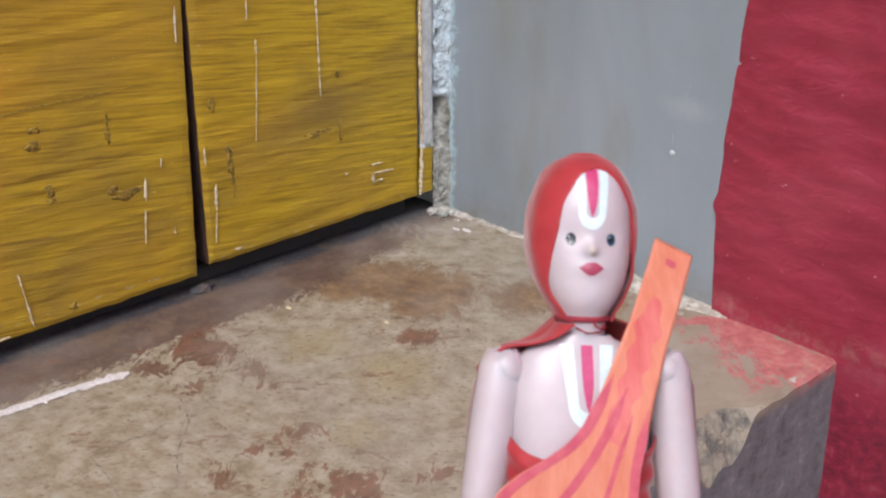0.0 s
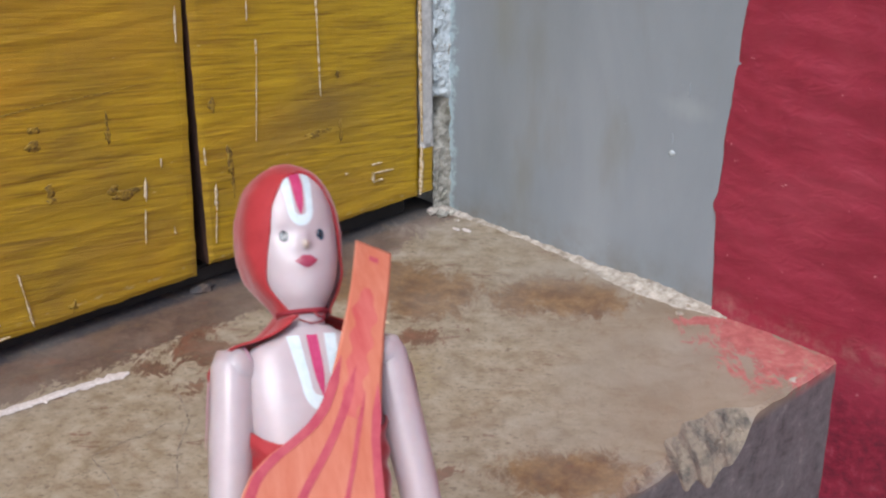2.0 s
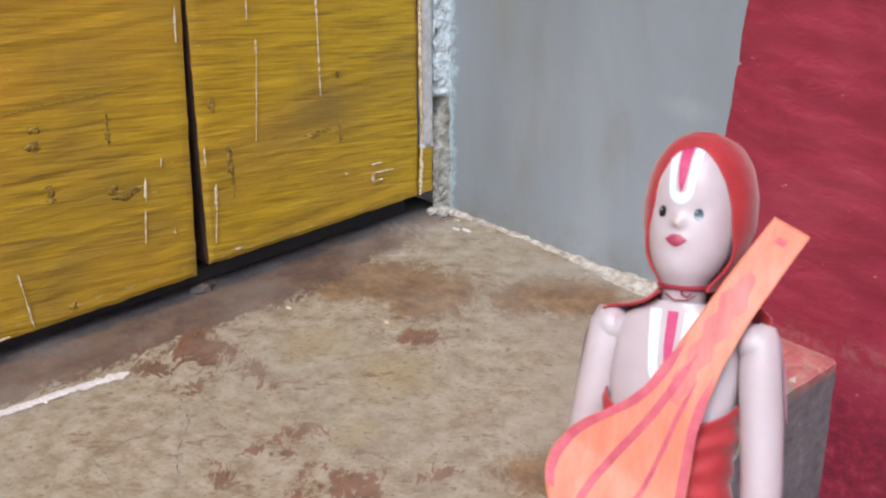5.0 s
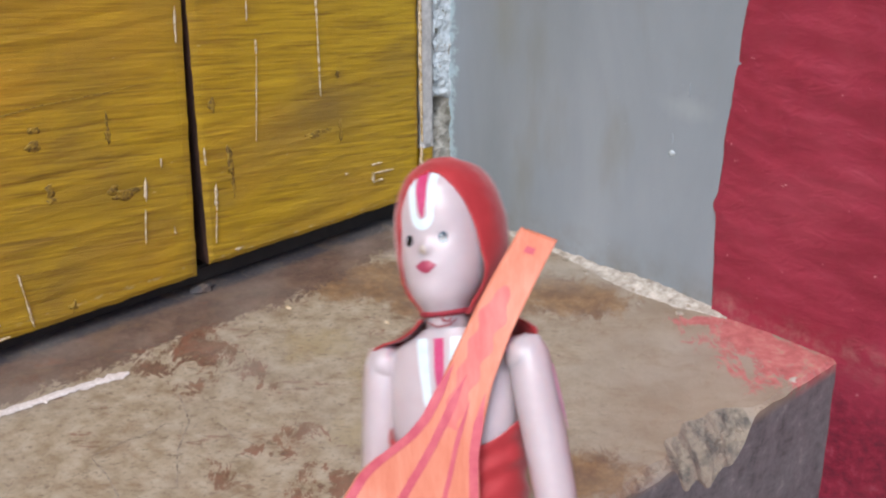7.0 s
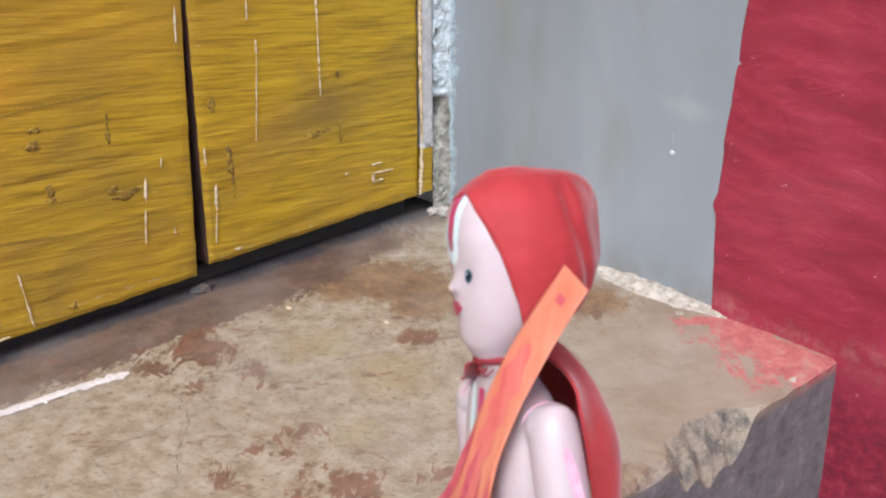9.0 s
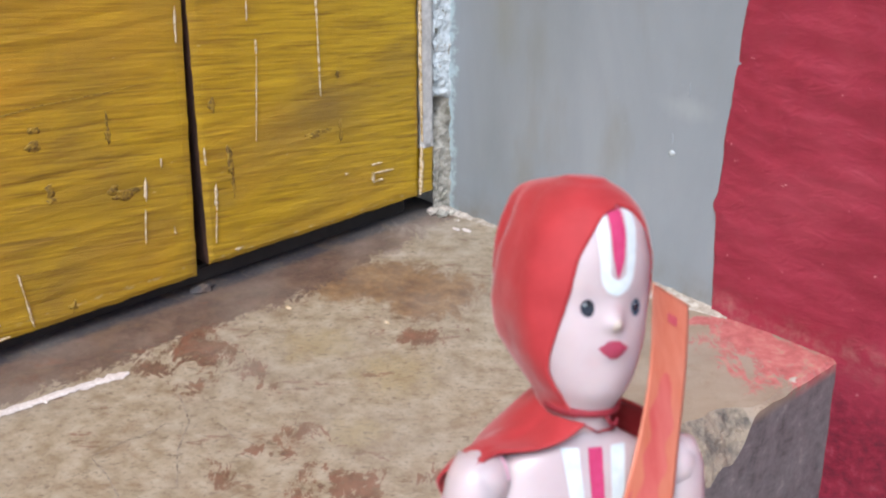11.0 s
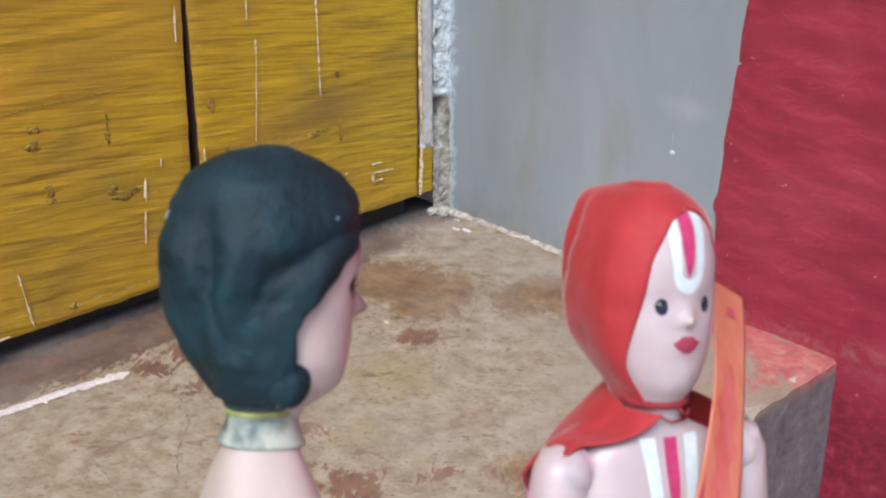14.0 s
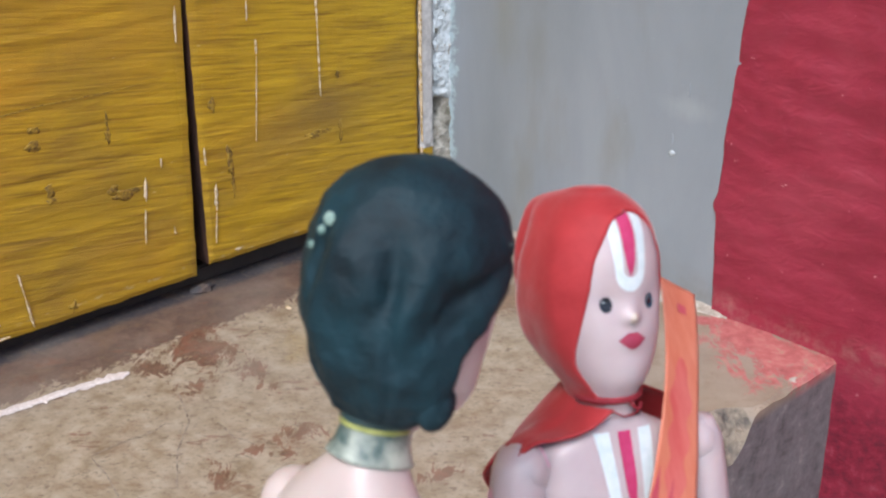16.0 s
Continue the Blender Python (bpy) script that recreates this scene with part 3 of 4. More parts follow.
left = door_leaf(-0.62, -0.2818, 0.0160, 1, "yellow painted wooden door board, scratched, hanging above the floor", (0.0, 0.0235))
far = door_leaf(-0.98, -0.628, 0.0160, 5, "yellow painted wooden door board, scratched, hanging above the floor")
right = door_leaf(-0.2690, -0.0345, 0.0215, 2, "yellow painted wooden door board with pale drips beside the jamb", (-0.0096, 0.0))
for o in (left, far, right):
    tagged(o, group="door boards")
for o, marks in (
    (left, [(-0.4066, 0.1690, 0.006, 0.0025), (-0.4080, 0.1570, 0.006, 0.0035), (-0.3487, 0.1520, 0.0026, 0.0052), (-0.3485, 0.1640, 0.0010, 0.0065), (-0.3994, 0.1210, 0.0032, 0.0050),
            (-0.3990, 0.1130, 0.0045, 0.0022), (-0.3490, 0.1090, 0.0040, 0.0035), (-0.3400, 0.1030, 0.0110, 0.0045), (-0.392, 0.0245, 0.0035, 0.0040)]),
    (right, [(-0.2425, 0.1060, 0.0035, 0.0120), (-0.2405, 0.0900, 0.0018, 0.0130), (-0.2557, 0.1562, 0.0030, 0.0050), (-0.1278, 0.1570, 0.0022, 0.0032), (-0.1261, 0.1071, 0.0020, 0.0090), (-0.1500, 0.1090, 0.0150, 0.0028)]),
):
    for i, (y, z, ry, rz) in enumerate(marks):
        part("bruise", knot(y, z, ry, rz, i + 3), KNOT, o, "dark bruise in the paint", True)
for o, lines in (
    (left, [([(-0.2830, 0.2400), (-0.2842, 0.2117)], 0.0020), ([(-0.3214, 0.1119), (-0.3228, 0.0930)], 0.0026), ([(-0.3238, 0.086), (-0.3265, 0.0588)], 0.0011), ([(-0.4334, 0.0654), (-0.4300, 0.045)], 0.0016),
            ([(-0.4300, 0.045), (-0.4262, 0.0190)], 0.0024), ([(-0.3062, 0.1245), (-0.3066, 0.1170)], 0.0014), ([(-0.2997, 0.0660), (-0.2990, 0.0590)], 0.0018), ([(-0.458, 0.034), (-0.452, 0.030)], 0.003), ([(-0.456, 0.018), (-0.446, 0.0185)], 0.002)]),
    (right, [([(-0.2580, 0.0910), (-0.2590, 0.0680)], 0.0032), ([(-0.2592, 0.066), (-0.2618, 0.0399)], 0.0014), ([(-0.2109, 0.2017), (-0.2111, 0.1903)], 0.0024), ([(-0.2111, 0.188), (-0.2163, 0.1175)], 0.0006),
             ([(-0.1489, 0.300), (-0.1484, 0.200)], 0.0024), ([(-0.1484, 0.199), (-0.1476, 0.1421)], 0.0018), ([(-0.2180, 0.235), (-0.2184, 0.218)], 0.0012), ([(-0.2668, 0.124), (-0.2662, 0.109)], 0.0018),
             ([(-0.0930, 0.0665), (-0.0800, 0.0660)], 0.0022), ([(-0.0915, 0.0600), (-0.0905, 0.0490)], 0.0040), ([(-0.0900, 0.0580), (-0.0660, 0.0565)], 0.0020), ([(-0.0890, 0.0500), (-0.0790, 0.0500)], 0.0020),
             ([(-0.1240, 0.066), (-0.1205, 0.065)], 0.0022), ([(-0.2440, 0.0285), (-0.2360, 0.0290)], 0.0026)]),
):
    for i, (pts, w) in enumerate(lines):
        part("paint_drip", strip(pts, w, 0.0011, i), DRIP, o, "pale paint drip")
part("crack", strip([(-0.62, 0.182), (-0.45, 0.1835), (-0.40, 0.1860), (-0.345, 0.1850), (-0.30, 0.1870)], 0.0010, 0.0006, 9), KNOT, left)

# jamb between door and corner: limewashed post whose foot is yellow, then bare crumbling plaster
jamb = tagged(new("door_jamb"), "limewashed door jamb with chipped yellow foot", kind="structure")


def post(z0, z1, y0, y1, x1):
    def p(u, z):
        y = y0 + (y1 - y0) * u
        return (x1 + 0.0007 * n3(u * 3, 0, z, 40) - 0.002 * (abs(2 * u - 1) ** 6), y + 0.0007 * n3(0, u, z, 50), z)
    bm = sheet(p, span(0, 1, 9), span(z0, z1, 60), thick=0.03, flip=False)
    bm.normal_update()
    return bm


part("limewashed_face", post(0.068, 0.40, -0.0325, -0.0165, 0.0025), LIME, jamb, smooth=True)
part("upper_face", slab((-0.03, -0.0325, 0.40), (0.002, -0.0165, 2.15)), LIME, jamb)
part("yellow_foot", post(0.024, 0.068, -0.0325, -0.0165, 0.0020), YELLOW, jamb, "yellow painted foot of the jamb", True)
part("edge_drip", strip([(-0.0330, 0.0700), (-0.0325, 0.050), (-0.0350, 0.0230)], 0.0042, 0.0035, 31), DRIP, jamb)
part("edge_drip", strip([(-0.0340, 0.300), (-0.0335, 0.160), (-0.0325, 0.075)], 0.0030, 0.0035, 33), DRIP, jamb)


def rubble(u, z):
    y = -0.0168 + u * 0.0185
    x = 0.001 + 0.007 * u ** 2 + 0.0030 * n3(u * 0.02, 0, z, 95) + 0.0016 * n3(u * 0.03, 4, z, 260) + 0.0008 * n3(u * 0.05, 8, z, 520)
    hole = math.exp(-(((z - 0.1035) / 0.0085) ** 4)) * math.exp(-(((u - 0.42) / 0.34) ** 4))
    return (x - 0.03 * hole, y, z)


def rubble_mat(u, z):
    return 1 if z > 0.112 and n3(u, 3, z, 60) > -0.35 else 0


part("crumbling_plaster", sheet(rubble, span(0, 1, 16), span(0.004, 0.30, 150), rubble_mat), [RUBBLE, PALE_LIME], jamb, "crumbling bare plaster with a hole")
part("upper_plaster", slab((-0.03, -0.0165, 0.30), (0.006, 0.003, 2.15)), LIME, jamb)
for i, (x, y, z, r) in enumerate([(0.008, -0.010, 0.004, 0.007), (0.013, -0.016, 0.003, 0.006), (0.004, -0.020, 0.005, 0.006), (0.016, -0.006, 0.003, 0.005), (0.022, -0.004, 0.002, 0.004)]):
    part("fallen_plaster", lump(x, y, z * 0.6, r, r, r * 0.6, i + 40, 3, 0.5), RUBBLE if i % 2 else CRUMB, jamb)

# timber rail set back under the boards, near-black for the gap's shade, and the dark slot between them
sill = tagged(new("door_sill"), "timber sill under the boards, rail near-black for the shade in the gap", kind="structure")
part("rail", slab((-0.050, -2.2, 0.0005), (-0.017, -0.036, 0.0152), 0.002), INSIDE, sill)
part("stop", slab((-0.060, -0.297, 0.013), (-0.037, -0.250, 2.14), 0.002), DARK_WOOD, sill)
part("broken_foot", lump(-0.004, -0.276, 0.001, 0.007, 0.011, 0.004, 17, 3, 0.5), CONCRETE, sill, smooth=True)

# chalk line and crumbs on the platform
chalk = tagged(part("chalk_line", strip([(0.0665, -0.545), (0.0706, -0.4903), (0.0739, -0.4453), (0.0803, -0.3956)], 0.0092, 0.0014, 3, "floor", 0.55), CHALK), "thick white chalk line drawn on the platform", "chalk line")
for i, (x, y, r) in enumerate([(0.0735, -0.245, 0.0026), (0.148, -0.205, 0.0022), (0.056, -0.026, 0.0045), (0.047, -0.031, 0.0035)]):
    tagged(part("paint_flake", lump(x, y, 0.0006, r * 1.3, r * 0.6, 0.0009, i + 60, 2), DRIP if i < 2 else CHALK), "small loose paint flake lying on the platform", "paint flake", "paint flakes")
cracks = tagged(new("crack"), "fine dark cracks in the concrete platform", kind="structure")
for i, pts in enumerate([[(0.1614, -0.4722), (0.190, -0.476), (0.2146, -0.4828), (0.25, -0.492)], [(0.1614, -0.4722), (0.160, -0.447), (0.163, -0.425), (0.158, -0.412)], [(0.232, -0.452), (0.195, -0.428), (0.1685, -0.4016), (0.130, -0.385)],
                         [(0.188, -0.388), (0.205, -0.391), (0.222, -0.386)]]):
    part("fissure", strip(pts, 0.0009, 0.0001, i + 11, "floor", 0.9), GRIME, cracks)

# ---------------------------------------------------------------- dolls


class Figure:
    """Collects the surfaces of a doll in small units; x to its left, y to its back, z up from the neck cord."""

    def __init__(self, unit, foot):
        self.bm, self.unit, self.foot, self.mats = bmesh.new(), unit, foot, []

    def slot(self, m):
        if m not in self.mats:
            self.mats.append(m)
        return self.mats.index(m)

    def put(self, p):
        return self.bm.verts.new((p[0] * self.unit, p[1] * self.unit, (p[2] + self.foot) * self.unit))

    def rings(self, rows, m, closed=True, caps=(False, False), mat_fn=None):
        s = self.slot(m)
        grid = [[self.put(p) for p in r] for r in rows]
        made = []
        for i in range(len(grid) - 1):
            n = len(grid[i])
            for j in range(n if closed else n - 1):
                k = (j + 1) % n
                fc = self.bm.faces.new((grid[i][j], grid[i][k], grid[i + 1][k], grid[i + 1][j]))
                fc.material_index, fc.smooth = (self.slot(mat_fn(i, j)) if mat_fn else s), True
                made.append(fc)
        for cap, r in zip(caps, (grid[0], grid[-1])):
            if cap:
                fc = self.bm.faces.new(r)
                fc.material_index, fc.smooth = s, True
                made.append(fc)
        return made

    def thicken(self, faces, thick):
        bmesh.ops.recalc_face_normals(self.bm, faces=faces)
        for v in bmesh.ops.solidify(self.bm, geom=faces, thickness=thick * self.unit)["geom"]:
            if isinstance(v, bmesh.types.BMFace):
                v.smooth = True

    def tube(self, path, radius, m, n=10, squash=1.0):
        rows = []
        for i, p in enumerate(path):
            a, b = Vector(path[max(i - 1, 0)]), Vector(path[min(i + 1, len(path) - 1)])
            t = (b - a).normalized()
            side = t.cross(Vector((0, 0, 1)) if abs(t.z) < 0.9 else Vector((1, 0, 0))).normalized()
            up = side.cross(t)
            r = radius[i] if isinstance(radius, list) else radius
            rows.append([Vector(p) + side * math.cos(q) * r + up * math.sin(q) * r * squash for q in (math.tau * j / n for j in range(n))])
        return self.rings(rows, m, True, (True, True))

    def ball(self, c, r, m, n=14):
        rows = []
        for i in range(1, n):
            th = math.pi * i / n
            rows.append([(c[0] + r[0] * math.sin(th) * math.cos(q), c[1] + r[1] * math.sin(th) * math.sin(q), c[2] + r[2] * math.cos(th)) for q in (math.tau * j / 18 for j in range(18))])
        return self.rings(rows, m, True, (True, True))

    def paint(self, surface, outline, m, lift):
        """A thin coat within rows of (z, x0, x1), laid on surface(x, z)."""
        rows = []
        for z, a, b in outline:
            rows.append([(x, surface(x, z) - lift, z) for x in span(a, b, 7)])
        return self.rings(rows, m, False)

    def finish(self, name, label):
        bmesh.ops.recalc_face_normals(self.bm, faces=self.bm.faces[:])
        me = bpy.data.meshes.new(name)
        self.bm.to_mesh(me)
        self.bm.free()
        for m in self.mats:
            me.materials.append(m)
        return tagged(new(name, me), label, "doll")


def oval(a, front, back, z, n, lo=0.0, power=2.2):
    """Points of a rounded outline from angle lo at the front round to -lo; front is negative y."""
    c, r = (front + back) / 2, (back - front) / 2
    out = []
    for i in range(n):
        q = math.tau * i / n if lo == 0.0 else lo[0] + (math.tau - lo[0] - lo[1]) * i / (n - 1)
        sx, sy = math.sin(q), math.cos(q)
        out.append((a * math.copysign(abs(sx) ** (2 / power), sx), c - r * math.copysign(abs(sy) ** (2 / power), sy), z))
    return out


def hooded(fig, half, front, back, rim, zs, m, thick, top, dent=None, power=2.2, twist=0.0, hug=0.0):
    """A shell round a head, open at the face: rim gives how far back the opening lies at each height."""
    rows = []
    for z in zs:
        a, f, b = soft_at(half, z, 6), soft_at(front, z, 6), soft_at(back, z, 6)
        c, r = (f + b) / 2, (b - f) / 2
        lo = [0.0005, 0.0005]
        if z < top:
            for k, turn in enumerate((0.0, twist)):
                v = max(-1.0, min(1.0, (c - soft_at(rim, z, 4) + turn * min(1.0, max(0.0, (top - z) / 120))) / r))
                lo[k] = max(0.0005, math.acos(math.copysign(abs(v) ** (power / 2), v)))
        row = oval(a, f, b, z, 73, lo, power)
        if dent:
            row = [dent(p) for p in row]
        if hug and z < top:
            # the edge of the cloth turns in towards the face
            k = hug * min(1.0, (top - z) / 40) * min(1.0, max(0.0, (z - 60) / 60))
            row = [(p[0] * (1 - k * max(0.0, 1 - min(i, 72 - i) / 9) ** 1.6), p[1], p[2]) for i, p in enumerate(row)]
        rows.append(row)
    faces = fig.rings(rows, m, False)
    n = len(rows[-1])
    mid = [sum(p[i] for p in rows[-1]) / n for i in range(3)]
    centre = [(mid[0] + (p[0] - mid[0]) * 0.5, mid[1] + (p[1] - mid[1]) * 0.5, mid[2] + 1.0) for p in rows[-1]]
    faces += fig.rings([rows[-1], centre[:-1] + [centre[0]]], m, False, (False, False))
    faces += fig.rings([centre, [(mid[0] + (p[0] - mid[0]) * 0.04, mid[1] + (p[1] - mid[1]) * 0.04, mid[2] + 1.2) for p in centre]], m, False)
    bmesh.ops.remove_doubles(fig.bm, verts=list({v for f in faces for v in f.verts}), dist=0.35 * fig.unit)
    fig.thicken([f for f in faces if f.is_valid], thick)


def limb(fig, path, radii, m, squash=1.0):
    fig.tube(path, radii, m, 18, squash)


def hooded_doll():
    fig = Figure(0.466 / 2250, 1150)
    # head
    half = [(-60, 40), (-5, 41), (12, 46), (35, 62), (60, 74), (100, 83), (150, 86), (200, 82), (240, 69), (265, 50), (278, 26)]
    front = [(-60, -36), (-8, -37), (6, -44), (25, -56), (60, -61), (100, -62), (150, -60), (200, -60), (240, -51), (262, -37), (278, -14)]
    back = [(-60, 45), (0, 60), (60, 95), (150, 112), (220, 100), (262, 60), (278, 28)]

    def face(x, z):
        a, f, b = soft_at(half, z, 8), soft_at(front, z, 8), soft_at(back, z, 8)
        c, r = (f + b) / 2, (b - f) / 2
        q = max(0.0, 1 - abs(min(1, x / a)) ** 2.2) ** (1 / 2.2)
        y = c - r * q
        y -= 13 * math.exp(-((x / 11) ** 2)) * math.exp(-(((z - 122) / (15 if z > 122 else 9)) ** 2))
        y -= 5.0 * math.exp(-((x / 24) ** 2)) * math.exp(-(((z - 88) / 15) ** 2))
        y -= 4 * math.exp(-((x / 22) ** 2)) * math.exp(-(((z - 42) / 20) ** 2))
        y += 4.5 * (math.exp(-(((abs(x) - 35) / 18) ** 2)) * math.exp(-(((z - 145) / 17) ** 2)))
        return y

    rows = []
    for z in span(-58, 278, 90):
        a = soft_at(half, z, 8)
        row = oval(a, soft_at(front, z, 8), soft_at(back, z, 8), z, 96)
        rows.append([(p[0], face(p[0], z) if math.cos(math.tau * i / 96) > 0.25 else p[1], z) for i, p in enumerate(row)])
    fig.rings(rows, SKIN, True, (True, True))

    # painted face
    for s in (-1, 1):
        ring = [(141 + 11 * math.cos(math.pi * i / 10), s * 35.5 - 8.5 * math.sin(math.pi * i / 10), s * 35.5 + 8.5 * math.sin(math.pi * i / 10)) for i in range(11)]
        fig.paint(face, ring, EYE_BLUE if s > 0 else EYE_BLACK, 1.2)
        fig.paint(face, [(141 + 6 * math.cos(math.pi * i / 8), s * 35.5 - 4.5 * math.sin(math.pi * i / 8), s * 35.5 + 4.5 * math.sin(math.pi * i / 8)) for i in range(9)], EYE_BLACK, 1.5)
        # eye highlight, laid on as a small white dot
        fig.paint(face, [(145.0 + 1.5 * math.cos(math.pi * i / 6), s * 35.5 - 3 - 1.4 * math.sin(math.pi * i / 6), s * 35.5 - 3 + 1.4 * math.sin(math.pi * i / 6)) for i in range(7)], MARK, 1.9)
    # warmer cream oval on the tip of the nose
    fig.paint(face, [(121 + 9 * math.cos(math.pi * i / 10), -7 * math.sin(math.pi * i / 10), 7 * math.sin(math.pi * i / 10)) for i in range(11)], NOSE, 0.8)
    lip = []
    for i in range(13):
        z = 101 - 23 * i / 12
        w = 22 * (0.35 + 0.65 * i / 5 if i < 5 else max(0.08, 1 - (i - 5) / 7) ** 0.6)
        lip.append((z, -w, w))
    fig.paint(face, lip, LIPS, 1.5)

    def tilak(surface, z0, z1, w, stripe, skew=0.0):
        bend, low = z1 + (w + stripe) * 0.95, z1 + stripe + 4

        def axis(z):
            return skew * (z0 - z)
        left_rows, right_rows = [], []
        for z in span(z0, bend, 16):
            k = 1 - 0.24 * (z0 - z) / (z0 - bend)
            left_rows.append((z, axis(z) - (w + stripe) * k, axis(z) - w * k))
            right_rows.append((z, axis(z) + w * k, axis(z) + (w + stripe) * k))
        fig.paint(surface, left_rows, MARK, 1.2)
        fig.paint(surface, right_rows, MARK, 1.2)
        inner, outer = [], []
        for i in range(17):
            q = math.pi * i / 16
            for lst, r in ((outer, (w + stripe) * 0.76), (inner, w * 0.76)):
                x, z = axis(bend) - r * math.cos(q), bend - r * math.sin(q) * (1.25 if r > w else 0.9)
                lst.append((x, surface(x, z) - 1.2, z))
        fig.rings([outer, inner], MARK, False)
        fig.paint(surface, [(z, axis(z) - 10.5 * (1 - ((z0 - z) / (z0 - low + 1)) ** 4), axis(z) + 10.5 * (1 - ((z0 - z) / (z0 - low + 1)) ** 4)) for z in span(z0 - 1, low, 16)], PINK, 1.4)

    tilak(face, 273, 158, 15, 17)

    # red hood
    def pleat(p):
        x, y, z = p
        if y > 40:
            y += 7 * math.cos(abs(x) / 13.0) * min(1, (y - 40) / 60) * min(1, max(0, (270 - z) / 60)) * min(1, max(0, z / 60))
        win = min(1.0, max(0.0, (z - 50) / 50)) * min(1.0, max(0.0, (290 - z) / 40))
        x *= 1 + win * (-0.16 * math.exp(-(((y - 118 - 10 * math.sin(z * 0.02)) / 12) ** 2)) - 0.36 * min(1.0, max(0.0, (y - 118) / 50)))
        x, y = x + 1.5 * n3(x, y, z, 0.03), y + 2.0 * n3(y, z, x, 0.03)
        if x < 0:
            x *= 1 - 0.09 * min(1.0, max(0.0, y / 60)) * min(1.0, max(0.0, z / 60))
        k = min(1.0, max(0.0, z / 60)) * radians(4)
        return (x * math.cos(k) - y * math.sin(k) + 4, x * math.sin(k) + y * math.cos(k), z)

    hooded(fig, [(-6, 52), (14, 58), (40, 78), (75, 95), (120, 106), (160, 107), (200, 102), (235, 90), (262, 74), (280, 57), (290, 38), (296, 20)],
           [(-6, -45), (20, -60), (60, -70), (100, -72), (150, -70), (200, -67), (240, -57), (262, -43), (282, -16), (292, 6), (296, 22)],
           [(-6, 70), (25, 96), (60, 138), (95, 176), (130, 192), (180, 197), (225, 198), (250, 192), (266, 176), (278, 150), (288, 104), (296, 58)],
           [(-6, -14), (10, -4), (53, 3), (120, -9), (177, -21), (215, -31), (243, -38), (262, -37), (276, -30), (288, -24)],
           span(-6, 255, 54) + span(258, 296, 22), CLOTH, 5, 279, pleat, 2.2, 24, 0.10)

    # cord at the throat
    fig.tube([(46 * math.sin(q), 4 - 46 * math.cos(q), 2 - 2 * math.cos(q)) for q in span(-2.6, 2.6, 40)], 5.5, CORD, 8)
    fig.tube([(10, -42, -2), (16, -46, -12), (26, -44, -16), (30, -40, -8)], 2.4, CORD, 6)
    fig.tube([(-20, -38, -14), (0, -44, -24), (24, -40, -22), (36, -30, -12)], 1.6, CORD, 6)

    # trunk
    t_half = [(-430, 118), (-330, 116), (-240, 122), (-170, 126), (-110, 122), (-74, 116), (-56, 104), (-44, 76), (-34, 54), (-28, 46)]
    t_front = [(-430, -78), (-330, -76), (-240, -72), (-170, -66), (-110, -56), (-70, -46), (-45, -40), (-30, -37)]
    t_back = [(-430, 70), (-240, 66), (-110, 60), (-60, 52), (-30, 46)]
    rows = [oval(soft_at(t_half, z, 8), soft_at(t_front, z, 8), soft_at(t_back, z, 8), z, 64, 0.0, 2.5) for z in span(-430, -28, 60)]
    fig.rings(rows, SKIN)

    def chest(x, z):
        a, f, b = soft_at(t_half, z, 8), soft_at(t_front, z, 8), soft_at(t_back, z, 8)
        c, r = (f + b) / 2, (b - f) / 2
        return c - r * max(0.0, 1 - min(1, abs(x / a)) ** 2.5) ** (1 / 2.5)

    tilak(chest, -44, -190, 24, 24, 0.03)

    # red wrapped robe: bodice with cross folds, sash, then a long skirt
    def bodice_top(q):
        x = math.sin(q)
        return -238 - 8 * math.cos(q) + 34 * abs(x) ** 4

    rows = []
    for i in range(40):
        s = i / 39
        row = []
        for j in range(72):
            q = math.tau * j / 72
            z0 = bodice_top(q)
            z = z0 + (-420 - z0) * s
            fold = 3.0 * math.sin(s * 24 + 1.6 * math.sin(2 * q)) + 2.0 * n3(math.cos(q), math.sin(q), s * 5, 2.0)
            a, f, b = soft_at(t_half, z, 8) + 12 + fold, soft_at(t_front, z, 8) - 12 - fold, soft_at(t_back, z, 8) + 12 + fold
            p = oval(a, f, b, z, 72, 0.0, 2.4)[j]
            row.append(p)
        rows.append(row)
    fig.thicken(fig.rings(rows, CLOTH), 4)
    rows = []
    for z in span(-405, -1085, 50):
        s = (-405 - z) / 680
        w = 120 + 60 * s ** 0.6
        row = []
        for j in range(72):
            q = math.tau * j / 72
            k = (w + (4 + 9 * s) * math.cos(q * 13 + 2 * s)) / w * (1.04 + 0.04 * math.exp(-(((z + 425) / 18) ** 2)))
            row.append((w * k * math.sin(q), -(88 + 30 * s) * k * math.cos(q) - 4, z + 5 * math.cos(q * 2)))
        rows.append(row)
    fig.thicken(fig.rings(rows, CLOTH), 4)
    for s in (-1, 1):
        fig.ball((s * 48, -30, -1128), (34, 62, 22), SKIN)
        limb(fig, [(s * 52, 0, -420), (s * 50, 2, -700), (s * 48, 4, -1120)], [50, 42, 30], SKIN)
        # arm
        g = 7
        limb(fig, [(s * 140 + g, 4, -58), (s * 148 + g, 4, -66), (s * 152 + g, 3, -90), (s * 158 + g, 2, -150), (s * 169 + g, 0, -240), (s * 180 + g, -4, -340), (s * 187 + g, -14, -440), (s * 190 + g, -26, -520), (s * 188 + g, -34, -580), (s * 186 + g, -40, -630), (s * 184 + g, -42, -655)],
             [12, 30, 39, 41, 41, 39, 36, 31, 32, 26, 8], SKIN)
